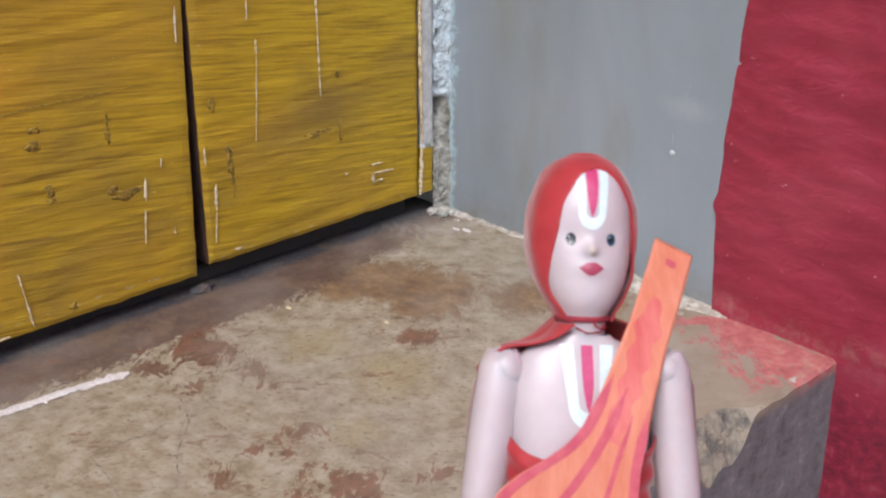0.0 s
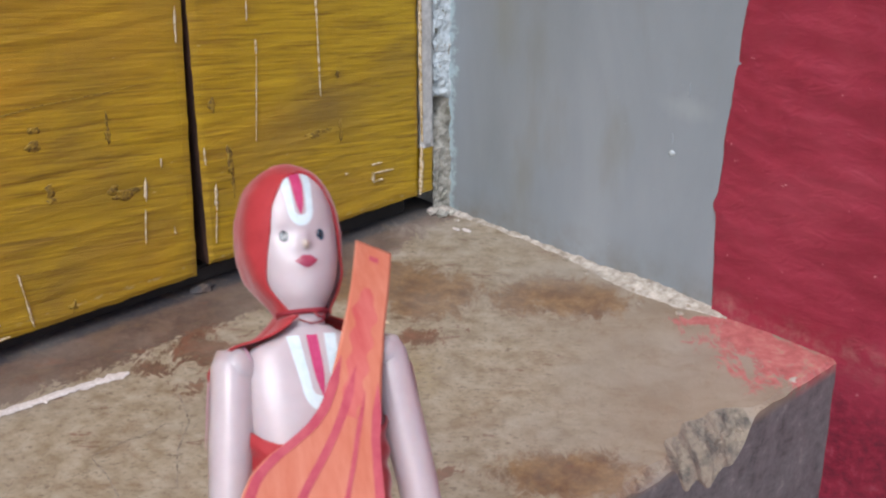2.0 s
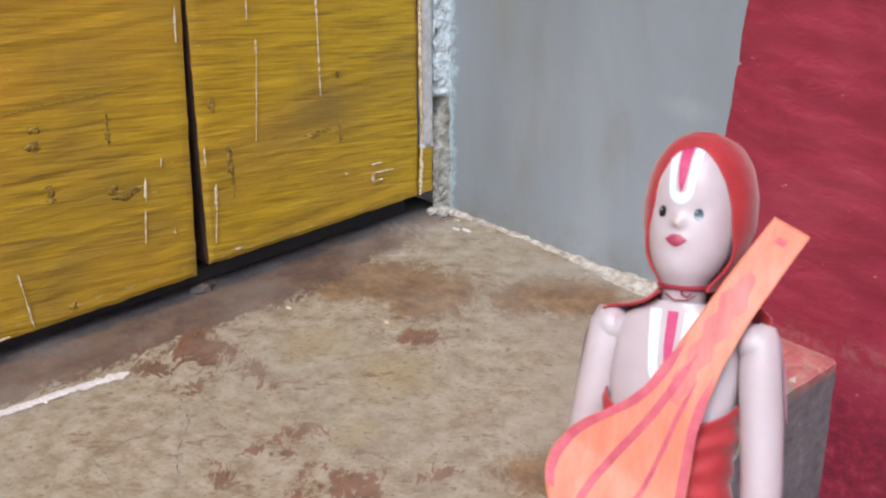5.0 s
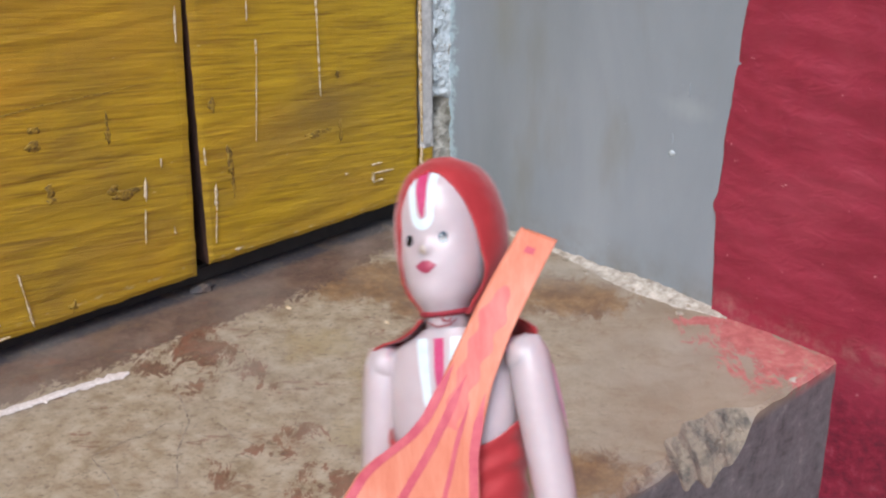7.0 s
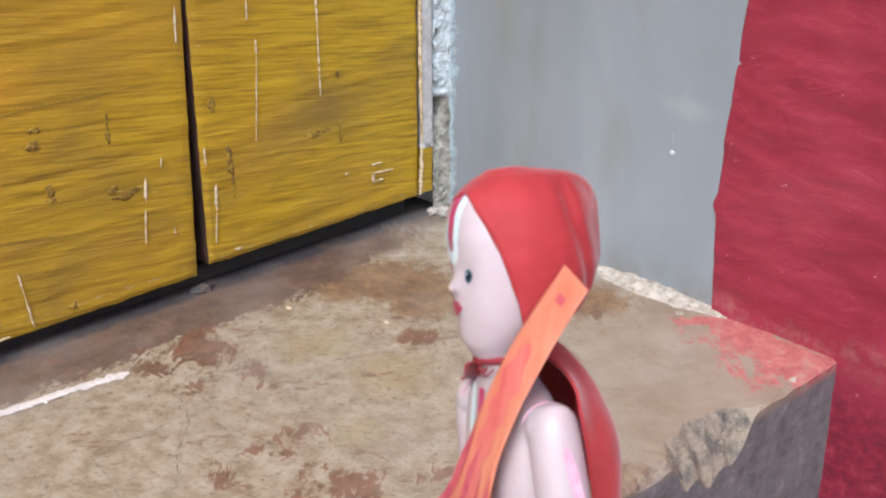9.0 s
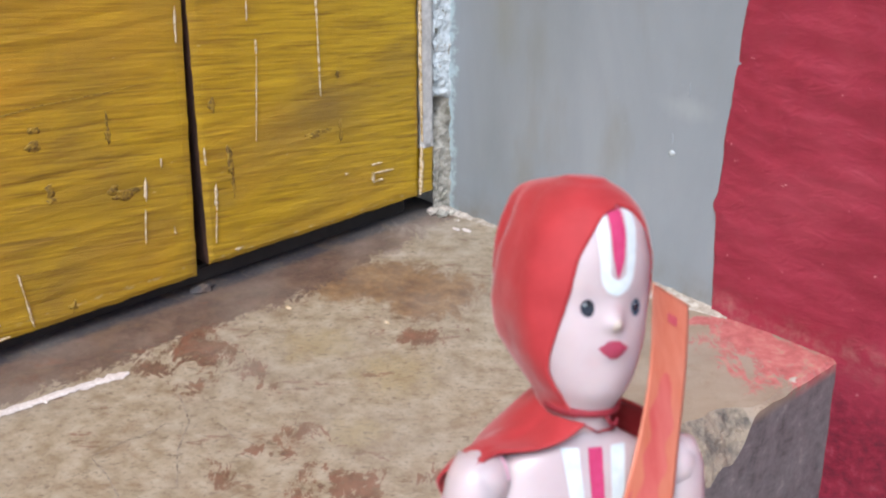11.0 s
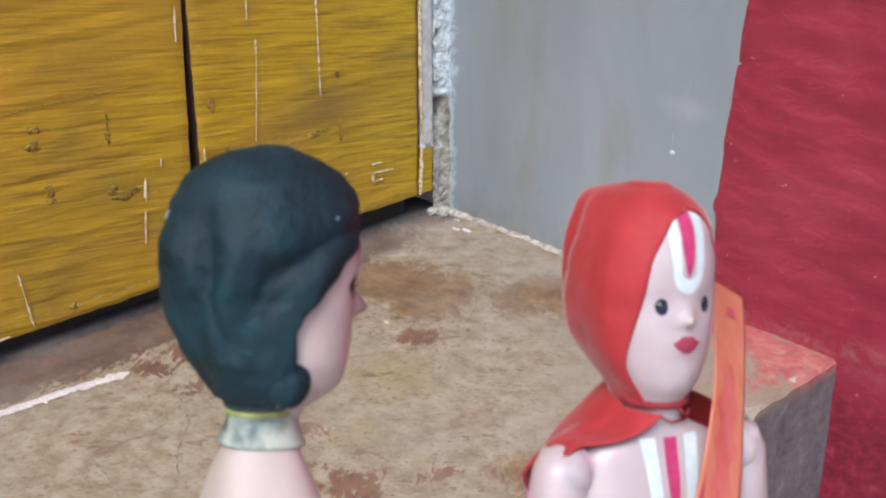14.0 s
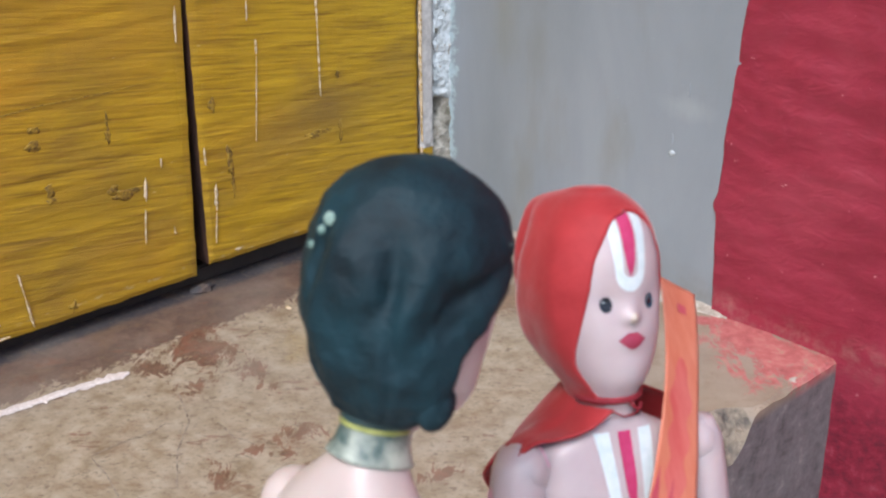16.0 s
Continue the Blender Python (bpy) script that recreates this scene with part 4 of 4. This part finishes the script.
        fig.ball((s * 145 + g, 4, -92), (38, 42, 40), SKIN)
        # joint line and a streak of paint on the upper arm
        fig.tube([(s * 124 + g + s * 4 * math.cos(q), 4 + 40 * math.sin(q), -92 + 38 * math.cos(q)) for q in span(-1.3, 1.9, 24)], 1.6, SHADOWED_PINK, 6)
        streak = [[(s * (153 + 0.11 * (-80 - z) + 41.5) + g, y + 2 + (-80 - z) * 0.10, z) for y in span(-4 - w, -4 + w, 4)] for z, w in ((-108, 1), (-118, 7), (-150, 9), (-185, 8), (-215, 5), (-232, 1))]
        fig.rings(streak, SHADOWED_PINK, False)

    # short cape gathered at the neck: over the doll's right shoulder, and hanging clear of its back
    side = [(0, 46, -4), (0.15, 68, -30), (0.3, 102, -45), (0.45, 140, -47), (0.6, 170, -62), (0.75, 192, -98), (1, 204, -180)]
    rear = [(0, 68, 22), (0.15, 98, 2), (0.3, 120, -28), (0.45, 138, -68), (0.6, 150, -115), (0.75, 156, -165), (1, 142, -255)]

    def along(knots, k, s):
        return soft_at([(p[0], p[k]) for p in knots], s, 0.06)

    rows = [[] for i in range(36)]
    for j in range(81):
        q0 = math.pi * (0.66 + (1.56 - 0.66) * j / 80)
        reach = 1.0 - 0.42 * min(1.0, max(0.0, (q0 / math.pi - 1.06) / 0.46)) ** 1.1
        for i in range(36):
            s = i / 35 * reach
            q = q0 + 0.27 * math.pi * (1 - min(1.0, s / 0.42)) ** 1.5 * max(0.0, (j - 48) / 32)
            b = max(0.0, -math.cos(q)) ** 0.9
            k = 1 + 0.045 * math.sin(q * 10 + 1.5 * s) * min(1.0, s * 1.4) + 0.02 * n3(q * 3, s * 5, 0, 1.0)
            x = along(side, 1, s) * math.sin(q) * k
            y = 6 - along(rear, 1, s) * math.cos(q) * k
            z = along(side, 2, s) * (1 - b) + along(rear, 2, s) * b
            # the loose edge lies against the back of the arm
            w = max(0.0, 1 - j / 18) ** 1.3 * min(1.0, s / 0.35)
            x, y = x + (162 - x) * w, y + (52 - y) * w
            y -= 24 * math.exp(-(((j - 58) / 9) ** 2)) * min(1.0, s / 0.5)
            rows[i].append((x, y, z + 2.0 * n3(q * 3, s * 4, 1, 1.0)))
    fig.thicken(fig.rings(rows, CLOTH, False), 5)
    return fig.finish("doll", "pink plastic doll in red cloth hood, cape and robe")


def paper_lute(u):
    """Flat paper cut-out leaning over the doll's shoulder; its origin lies in its middle."""
    top, low = Vector((180, 62, 132)), Vector((-48, -126, -367))
    ax = (low - top).normalized()
    across = Vector((0.985, 0.10, -0.25))
    across = (across - ax * across.dot(ax)).normalized()
    out = across.cross(ax).normalized()
    if out.y > 0:
        out = -out
    near_edge = [(0, 39), (200, 41), (330, 43), (400, 47), (440, 62), (480, 90), (515, 116), (550, 134), (600, 142), (640, 130), (680, 96), (705, 56), (718, 8)]
    far_edge = [(0, 39), (200, 42), (300, 51), (362, 63), (424, 76), (500, 108), (566, 136), (620, 134), (680, 92), (705, 55), (718, 8)]

    def half_width(s, w):
        return soft_at(near_edge if w < 0 else far_edge, s, 10)

    mid = (top + ax * 360)

    def at(s, w, lift=0.0):
        bow = 44 * math.sin(math.pi * min(1, s / 560)) + lift + 2.0 * math.sin(s * 0.02 + w)
        p = top + ax * s + across * (w * half_width(s, w)) + out * bow - mid
        return p * u

    lute = new("paper_lute")
    ss = span(0, 718, 90)
    part("body", sheet(lambda s, w: at(s, w), ss, span(-1, 1, 15), thick=1.6 * u), ORANGE, lute, smooth=True)

    def stripe(path, w):
        return sheet(lambda s, k: at(s, curve_at(path, s) + k * w * 40 / max(30, half_width(s, curve_at(path, s))) * min(1, (s - path[0][0] + 3) / 60), 1.5), span(path[0][0], path[-1][0], 60), span(-1, 1, 4))

    for path, w in (([(290, -0.80), (420, -0.88), (560, -0.91), (660, -0.89)], 0.24), ([(320, 0.84), (420, 0.88), (560, 0.91), (660, 0.89)], 0.24),
                    ([(300, -0.05), (420, -0.16), (660, -0.32)], 0.20), ([(340, 0.42), (470, 0.40), (660, 0.30)], 0.12)):
        part("painted_stripe", stripe(path, w), STRIPE, lute, "magenta brush stripe", True)
    wash = sheet(lambda s, k: at(s, -0.12 + 0.0006 * (s - 120) + k * (0.62 - 0.0012 * (s - 120)) * min(1.0, (s - 112) / 50) * (1 + 0.25 * math.sin(s * 0.11)), 1.2), span(120, 400, 60), span(-1, 1, 6))
    part("painted_wash", wash, WASH, lute, "pink brushed wash", True)
    spot = sheet(lambda s, k: at(s, k, 1.6), span(32, 46, 5), span(-0.22, 0.28, 6))
    part("painted_spot", spot, STRIPE, lute, smooth=True)
    tagged(lute, "orange paper lute cut-out with magenta stripes on the doll's shoulder", "paper lute")
    return lute, mid, ax


def dark_haired_doll():
    fig = Figure(0.31 / 2250, 1700)
    half = [(-90, 49), (-10, 51), (15, 72), (45, 108), (90, 134), (170, 142), (260, 140), (340, 120), (420, 60)]
    front = [(-90, -58), (-12, -62), (8, -86), (40, -128), (80, -138), (130, -140), (200, -146), (280, -152), (340, -140), (420, -80)]
    back = [(-90, 62), (0, 66), (60, 92), (170, 140), (280, 160), (360, 130), (420, 56)]

    def face(x, z):
        a, f, b = soft_at(half, z, 10), soft_at(front, z, 10), soft_at(back, z, 10)
        c, r = (f + b) / 2, (b - f) / 2
        y = c - r * max(0.0, 1 - min(1, abs(x / a)) ** 2.3) ** (1 / 2.3)
        y -= 34 * math.exp(-((x / 17) ** 2)) * math.exp(-(((z - 172) / (30 if z > 172 else 15)) ** 2))
        y -= 9 * math.exp(-((x / 30) ** 2)) * math.exp(-(((z - 122) / 18) ** 2))
        y -= 8 * math.exp(-((x / 30) ** 2)) * math.exp(-(((z - 62) / 26) ** 2))
        y += 7 * math.exp(-(((abs(x) - 58) / 28) ** 2)) * math.exp(-(((z - 198) / 24) ** 2))
        return y

    rows = []
    for z in span(-88, 418, 80):
        row = oval(soft_at(half, z, 10), soft_at(front, z, 10), soft_at(back, z, 10), z, 96, 0.0, 2.3)
        rows.append([(p[0], face(p[0], z) if math.cos(math.tau * i / 96) > 0.25 else p[1], z) for i, p in enumerate(row)])
    fig.rings(rows, SKIN_B, True, (True, True))

    # brows, lined eyes, lips and pale marks across the forehead
    for s in (-1, 1):
        fig.paint(face, [(214 + 16 * math.cos(math.pi * i / 10) + 4, s * 60 - 40 * math.sin(math.pi * i / 10), s * 60 + 40 * math.sin(math.pi * i / 10)) for i in range(11)], EYE_BLACK, 1.5)
        fig.paint(face, [(206 + 12 * math.cos(math.pi * i / 10), s * 58 - 30 * math.sin(math.pi * i / 10), s * 58 + 30 * math.sin(math.pi * i / 10)) for i in range(11)], MARK, 2.4)
        fig.paint(face, [(205 + 15 * math.cos(math.pi * i / 10), s * 54 - 13 * math.sin(math.pi * i / 10), s * 54 + 13 * math.sin(math.pi * i / 10)) for i in range(11)], EYE_BLACK, 3.2)
        brow = [[(s * x, face(s * x, z + d) - 1.5, z + d) for d in (-5, 0, 5)] for x, z in ((18, 244), (40, 256), (65, 254), (90, 238), (104, 222))]
        fig.rings(brow, EYE_BLACK, False)
        for k, (z0, x0, x1) in enumerate(((262, 10, 84), (284, 10, 72), (306, 10, 58))):
            mark = [[(s * x, face(s * x, z0 - 14 * ((x - x0) / (x1 - x0)) ** 2 + d) - 1.6, z0 - 14 * ((x - x0) / (x1 - x0)) ** 2 + d) for d in (-7, 0, 7)] for x in span(x0, x1, 7)]
            fig.rings(mark, MARK, False)
    fig.paint(face, [(134 - 24 * i / 12, -30 * math.sin(math.pi * (i + 0.5) / 13) ** 0.7, 30 * math.sin(math.pi * (i + 0.5) / 13) ** 0.7) for i in range(13)], LIPS, 2.0)

    # moulded hair, combed down from the crown in heavy locks
    def waves(p):
        x, y, z = p
        th = math.atan2(x, y)
        low = max(0.0, min(1.0, (400 - z) / 130))
        k = 8 * math.sin(7 * th + 2.4 * n3(x, y, z, 0.008) + z * 0.010) + 9 * n3(x, y, z, 0.016) + 5 * n3(x, y, z * 0.5, 0.045)
        groove = -15 * math.exp(-(((th - 0.25 + 0.0016 * (z - 200) + 0.3 * n3(0, 0, z, 0.012)) / 0.10) ** 2)) - 12 * math.exp(-(((th + 0.75 - 0.001 * (z - 200)) / 0.09) ** 2))
        fringe = -9 * math.exp(-(((z - 265 + 0.55 * y) / 18) ** 2)) * (1 if y < 60 else 0)
        r = (k + groove) * low / 185 + fringe * min(1.0, low * 3) / 185
        return (x * (1 + r), y * (1 + r), z + 0.10 * k * low)

    hooded(fig, [(8, 84), (25, 108), (50, 130), (90, 148), (150, 158), (220, 165), (290, 167), (350, 155), (400, 126), (430, 92), (450, 52), (458, 20)],
           [(8, -50), (50, -96), (100, -134), (200, -152), (300, -156), (350, -150), (385, -138), (415, -112), (440, -66), (458, -10)],
           [(8, 84), (30, 104), (60, 128), (90, 147), (140, 170), (190, 188), (250, 200), (300, 201), (350, 188), (400, 160), (430, 120), (450, 72), (458, 24)],
           [(8, 6), (30, -8), (60, -18), (100, -14), (150, -8), (180, -20), (220, -58), (260, -96), (300, -126), (330, -144), (350, -153)],
           span(8, 330, 80) + span(334, 458, 40), HAIR, 12, 352, waves, 2.1)
    for s in (-1, 1):
        fig.ball((s * 118, -10, 60), (26, 38, 46), HAIR)
        fig.ball((s * 134, -14, 56), (13, 20, 24), HAIR)
        fig.ball((s * 126, 8, 130), (14, 14, 22), HAIR)
    # chips in the hair paint; the sixth is a light's glint set in as colour
    for i, (d, r) in enumerate([((0.13, 0.93, 0.35), 15), ((0.10, 0.90, 0.46), 11), ((0.18, 0.93, 0.24), 10), ((-0.09, 0.77, 0.63), 10), ((0.02, 0.75, 0.66), 8), ((-0.61, 0.28, 0.73), 9), ((-0.80, -0.35, 0.45), 6), ((0.3, 0.9, 0.1), 8)]):
        v = Vector(d).normalized()
        c = Vector((v.x * 166, v.y * 198, 250 + v.z * 205))
        fig.ball(c, (r * (1 - 0.6 * abs(v.x)), r * (1 - 0.6 * abs(v.y)), r * (1 - 0.5 * abs(v.z))), PATCH, 8)

    # neck band and collar
    for z, r, m in ((2, 8, TEAL), (-10, 5, BAND)):
        fig.tube([(57 * math.sin(q), 5 - 63 * math.cos(q), z + 4 * math.cos(q)) for q in span(0, math.tau, 49)], r, m, 8)
    fig.thicken(fig.rings([oval(55 + 0.005 * (14 + z) ** 2, -60 - 0.005 * (14 + z) ** 2, 68 + 0.005 * (14 + z) ** 2, z, 48) for z in span(-14, -70, 10)], COLLAR), 3)

    # shoulders, arms and a plain wrapped dress
    t_half = [(-560, 160), (-400, 165), (-260, 190), (-205, 186), (-160, 160), (-125, 120), (-95, 84), (-64, 58)]
    t_front = [(-560, -120), (-330, -132), (-230, -124), (-150, -96), (-100, -72), (-64, -60)]
    t_back = [(-560, 105), (-230, 108), (-140, 90), (-64, 66)]
    fig.rings([oval(soft_at(t_half, z, 10), soft_at(t_front, z, 10), soft_at(t_back, z, 10), z, 64, 0.0, 2.4) for z in span(-560, -62, 50)], SKIN_B)
    rows = []
    for z in span(-250, -1640, 60):
        s = (-250 - z) / 1390
        w = soft_at(t_half, max(z, -560), 10) + 8 + 70 * s
        d = 136 + 50 * s
        rows.append([((w + 10 * s * math.cos(12 * q)) * math.sin(q), -(d + 10 * s * math.cos(12 * q)) * math.cos(q) - 4, z + 12 * math.cos(q) ** 2) for q in (math.tau * j / 64 for j in range(64))])
    fig.thicken(fig.rings(rows, CLOTH), 5)
    for s in (-1, 1):
        fig.ball((s * 184, 0, -216), (56, 66, 62), SKIN_B)
        limb(fig, [(s * 190, 0, -205), (s * 212, 0, -310), (s * 226, -6, -450), (s * 236, -24, -620), (s * 238, -50, -780), (s * 236, -62, -880)], [50, 54, 52, 46, 40, 14], SKIN_B)
        limb(fig, [(s * 70, 0, -560), (s * 68, 2, -1100), (s * 66, 6, -1660)], [70, 58, 40], SKIN_B)
        fig.ball((s * 66, -40, -1672), (46, 84, 28), SKIN_B)
    return fig.finish("doll", "peach plastic doll with blue-black moulded hair and green neck band")


doll_a = hooded_doll()
lute, LUTE_MID, LUTE_AXIS = paper_lute(0.466 / 2250)
doll_b = dark_haired_doll()
tagged(doll_a, group="dolls")
tagged(doll_b, group="dolls")


# ---------------------------------------------------------------- what moves


def motions():
    """Both dolls are moved about by their feet, below the picture; the lute goes with the hooded doll."""
    hooded_rows = [
        (0.00, pose(0.6199, -0.5314, 0.0206, -22.48, 3.51, 50.54)),
        (0.25, pose(0.6168, -0.5297, 0.0231, -23.66, -0.76, 44.60)),
        (0.50, pose(0.6127, -0.5280, 0.0274, -24.18, -5.22, 38.75)),
        (0.75, pose(0.6160, -0.5340, 0.0336, -24.27, -3.24, 42.26)),
        (1.00, pose(0.6198, -0.5404, 0.0382, -24.26, -0.07, 48.43)),
        (1.25, pose(0.6209, -0.5502, 0.0328, -26.03, 1.23, 54.78)),
        (1.50, pose(0.6169, -0.5648, 0.0282, -28.98, 2.27, 60.90)),
        (1.75, pose(0.5978, -0.5820, 0.0309, -31.11, 4.29, 66.14)),
        (2.00, pose(0.5792, -0.5888, 0.0304, -32.71, 5.79, 68.70)),
        (2.25, pose(0.5628, -0.5739, 0.0173, -33.87, 3.29, 63.80)),
        (2.50, pose(0.5463, -0.5610, 0.0037, -34.09, -0.17, 56.36)),
        (2.75, pose(0.5414, -0.5451, 0.0057, -32.69, 0.00, 51.38)),
        (3.00, pose(0.5441, -0.5222, 0.0098, -30.36, 0.89, 46.51)),
        (3.25, pose(0.5590, -0.5065, 0.0109, -27.59, 1.25, 41.38)),
        (3.50, pose(0.5793, -0.4948, 0.0142, -24.51, 0.30, 35.33)),
        (3.75, pose(0.5895, -0.4909, 0.0168, -20.31, -2.34, 27.44)),
        (4.00, pose(0.5987, -0.4852, 0.0188, -17.16, -5.33, 16.80)),
        (4.20, pose(0.6073, -0.4676, 0.0148, -17.21, -8.88, 5.80)),
        (4.50, pose(0.6080, -0.4694, 0.0139, -17.64, -8.54, 7.44)),
        (4.75, pose(0.6078, -0.4718, 0.0133, -18.20, -7.51, 10.90)),
        (5.00, pose(0.6067, -0.4756, 0.0130, -18.81, -5.92, 15.85)),
        (5.25, pose(0.6047, -0.4810, 0.0130, -19.34, -3.89, 21.90)),
        (5.50, pose(0.6017, -0.4886, 0.0135, -19.67, -1.55, 28.67)),
        (5.75, pose(0.5977, -0.4985, 0.0144, -19.75, 0.92, 35.82)),
        (6.00, pose(0.5925, -0.5112, 0.0159, -19.58, 3.38, 43.00)),
        (6.30, pose(0.5848, -0.5307, 0.0185, -19.15, 6.10, 51.15)),
        (6.50, pose(0.5870, -0.5560, 0.0256, -21.37, 7.69, 56.44)),
        (6.75, pose(0.5893, -0.5485, 0.0212, -24.36, -0.63, 48.90)),
        (7.00, pose(0.5920, -0.5331, 0.0142, -20.46, -15.41, 24.10)),
        (7.10, pose(0.6040, -0.5216, 0.0125, -15.58, -20.33, 8.30)),
        (7.30, pose(0.6254, -0.5236, 0.0251, -5.35, -18.36, -11.49)),
        (7.50, pose(0.6204, -0.5280, 0.0265, -1.37, -19.05, -23.85)),
        (7.75, pose(0.6243, -0.5279, 0.0259, -0.24, -19.26, -26.42)),
        (8.00, pose(0.6301, -0.5288, 0.0263, 0.25, -19.42, -26.99)),
        (8.25, pose(0.6322, -0.5324, 0.0290, -0.31, -19.06, -26.73)),
        (8.50, pose(0.6338, -0.5363, 0.0317, -0.95, -18.45, -25.94)),
        (8.75, pose(0.6387, -0.5405, 0.0285, 0.46, -18.13, -24.93)),
        (9.00, pose(0.6422, -0.5434, 0.0246, 1.36, -18.15, -22.51)),
        (9.20, pose(0.6207, -0.5437, 0.0156, -7.80, -15.60, -11.80)),
        (9.50, pose(0.6208, -0.5502, 0.0174, -12.91, -11.42, 4.80)),
        (9.75, pose(0.6256, -0.5589, 0.0214, -15.44, -6.86, 18.45)),
        (10.00, pose(0.6333, -0.5695, 0.0266, -16.33, -2.12, 31.52)),
        (10.25, pose(0.6427, -0.5809, 0.0324, -15.87, 2.15, 43.67)),
        (10.50, pose(0.6525, -0.5920, 0.0378, -14.57, 5.51, 54.45)),
        (10.75, pose(0.6616, -0.6017, 0.0420, -13.00, 7.84, 63.25)),
        (11.00, pose(0.6687, -0.6091, 0.0443, -11.70, 9.18, 69.38)),
        (11.30, pose(0.6728, -0.6132, 0.0432, -11.05, 9.72, 72.21)),
        (11.50, pose(0.6744, -0.6085, 0.0376, -13.50, 8.30, 72.38)),
        (11.75, pose(0.6714, -0.6044, 0.0394, -12.70, 7.87, 72.56)),
        (12.00, pose(0.6688, -0.5997, 0.0412, -11.86, 7.46, 72.71)),
        (12.25, pose(0.6688, -0.5973, 0.0400, -11.80, 7.49, 72.59)),
        (12.50, pose(0.6688, -0.5946, 0.0381, -11.76, 7.57, 72.38)),
        (12.75, pose(0.6702, -0.5932, 0.0367, -12.05, 7.80, 72.13)),
        (13.00, pose(0.6722, -0.5921, 0.0360, -12.35, 8.00, 71.97)),
        (13.25, pose(0.6742, -0.5896, 0.0389, -12.44, 7.57, 72.15)),
        (13.50, pose(0.6765, -0.5859, 0.0418, -12.43, 7.09, 72.35)),
        (13.75, pose(0.6765, -0.5787, 0.0386, -11.91, 7.40, 72.20)),
        (14.00, pose(0.6743, -0.5722, 0.0348, -11.49, 7.76, 72.04)),
        (14.25, pose(0.6737, -0.5699, 0.0353, -12.05, 7.20, 71.77)),
        (14.50, pose(0.6744, -0.5687, 0.0365, -12.65, 6.63, 71.43)),
        (14.75, pose(0.6757, -0.5692, 0.0368, -12.65, 6.71, 71.31)),
        (15.00, pose(0.6772, -0.5697, 0.0367, -12.64, 6.79, 71.22)),
        (15.25, pose(0.6741, -0.5672, 0.0338, -13.14, 6.06, 71.29)),
        (15.50, pose(0.6705, -0.5649, 0.0309, -13.73, 5.26, 71.47)),
        (15.75, pose(0.6705, -0.5659, 0.0305, -14.04, 5.22, 71.49)),
        (16.00, pose(0.6709, -0.5664, 0.0305, -14.21, 5.26, 71.48)),
    ]
    walk(doll_a, hooded_rows)
    u, SLIP = 0.466 / 2250, -8
    at_lute = Matrix.Translation((LUTE_MID.x * u, LUTE_MID.y * u, (LUTE_MID.z + 1150) * u))

    def slipped(t):
        """The paper turns edge-on a little and slides towards the neck while the doll is swung about."""
        k = min(1.0, max(0.0, (t - 9.2) / 2.1))
        k = k * k * (3 - 2 * k)
        return Matrix.Translation((-12 * u * k, 0, 0)) @ at_lute @ Matrix.Rotation(radians(SLIP) * k, 4, LUTE_AXIS)

    walk(lute, [(t, m @ slipped(t)) for t, m in hooded_rows])
    walk(doll_b, [
        (0.00, pose(0.5419, -0.8042, 0.0688, -3.29, 18.01, 125.88)),
        (12.10, pose(0.5419, -0.8042, 0.0688, -3.29, 18.01, 125.88)),
        (12.40, pose(0.5867, -0.7563, 0.0702, 0.61, 18.39, 132.00)),
        (12.50, pose(0.6043, -0.7384, 0.0693, 0.61, 18.39, 132.00)),
        (12.60, pose(0.6178, -0.7237, 0.0701, 0.61, 18.39, 132.00)),
        (12.70, pose(0.6295, -0.7109, 0.0709, 0.61, 18.39, 132.00)),
        (13.00, pose(0.6322, -0.7073, 0.0721, 2.26, 18.27, 137.27)),
        (13.25, pose(0.6385, -0.7046, 0.0659, 5.50, 17.72, 144.51)),
        (13.50, pose(0.6461, -0.6995, 0.0613, 7.97, 16.78, 152.83)),
        (14.00, pose(0.6427, -0.6978, 0.0697, 10.32, 15.69, 157.83)),
        (14.50, pose(0.6432, -0.6968, 0.0705, 12.89, 13.67, 167.96)),
        (15.00, pose(0.6472, -0.6941, 0.0682, 17.39, 9.75, 173.91)),
        (15.50, pose(0.6569, -0.6995, 0.0735, 20.59, 4.99, -178.43)),
        (16.00, pose(0.6432, -0.7111, 0.0779, 21.78, 5.62, 175.13)),
    ])


motions()
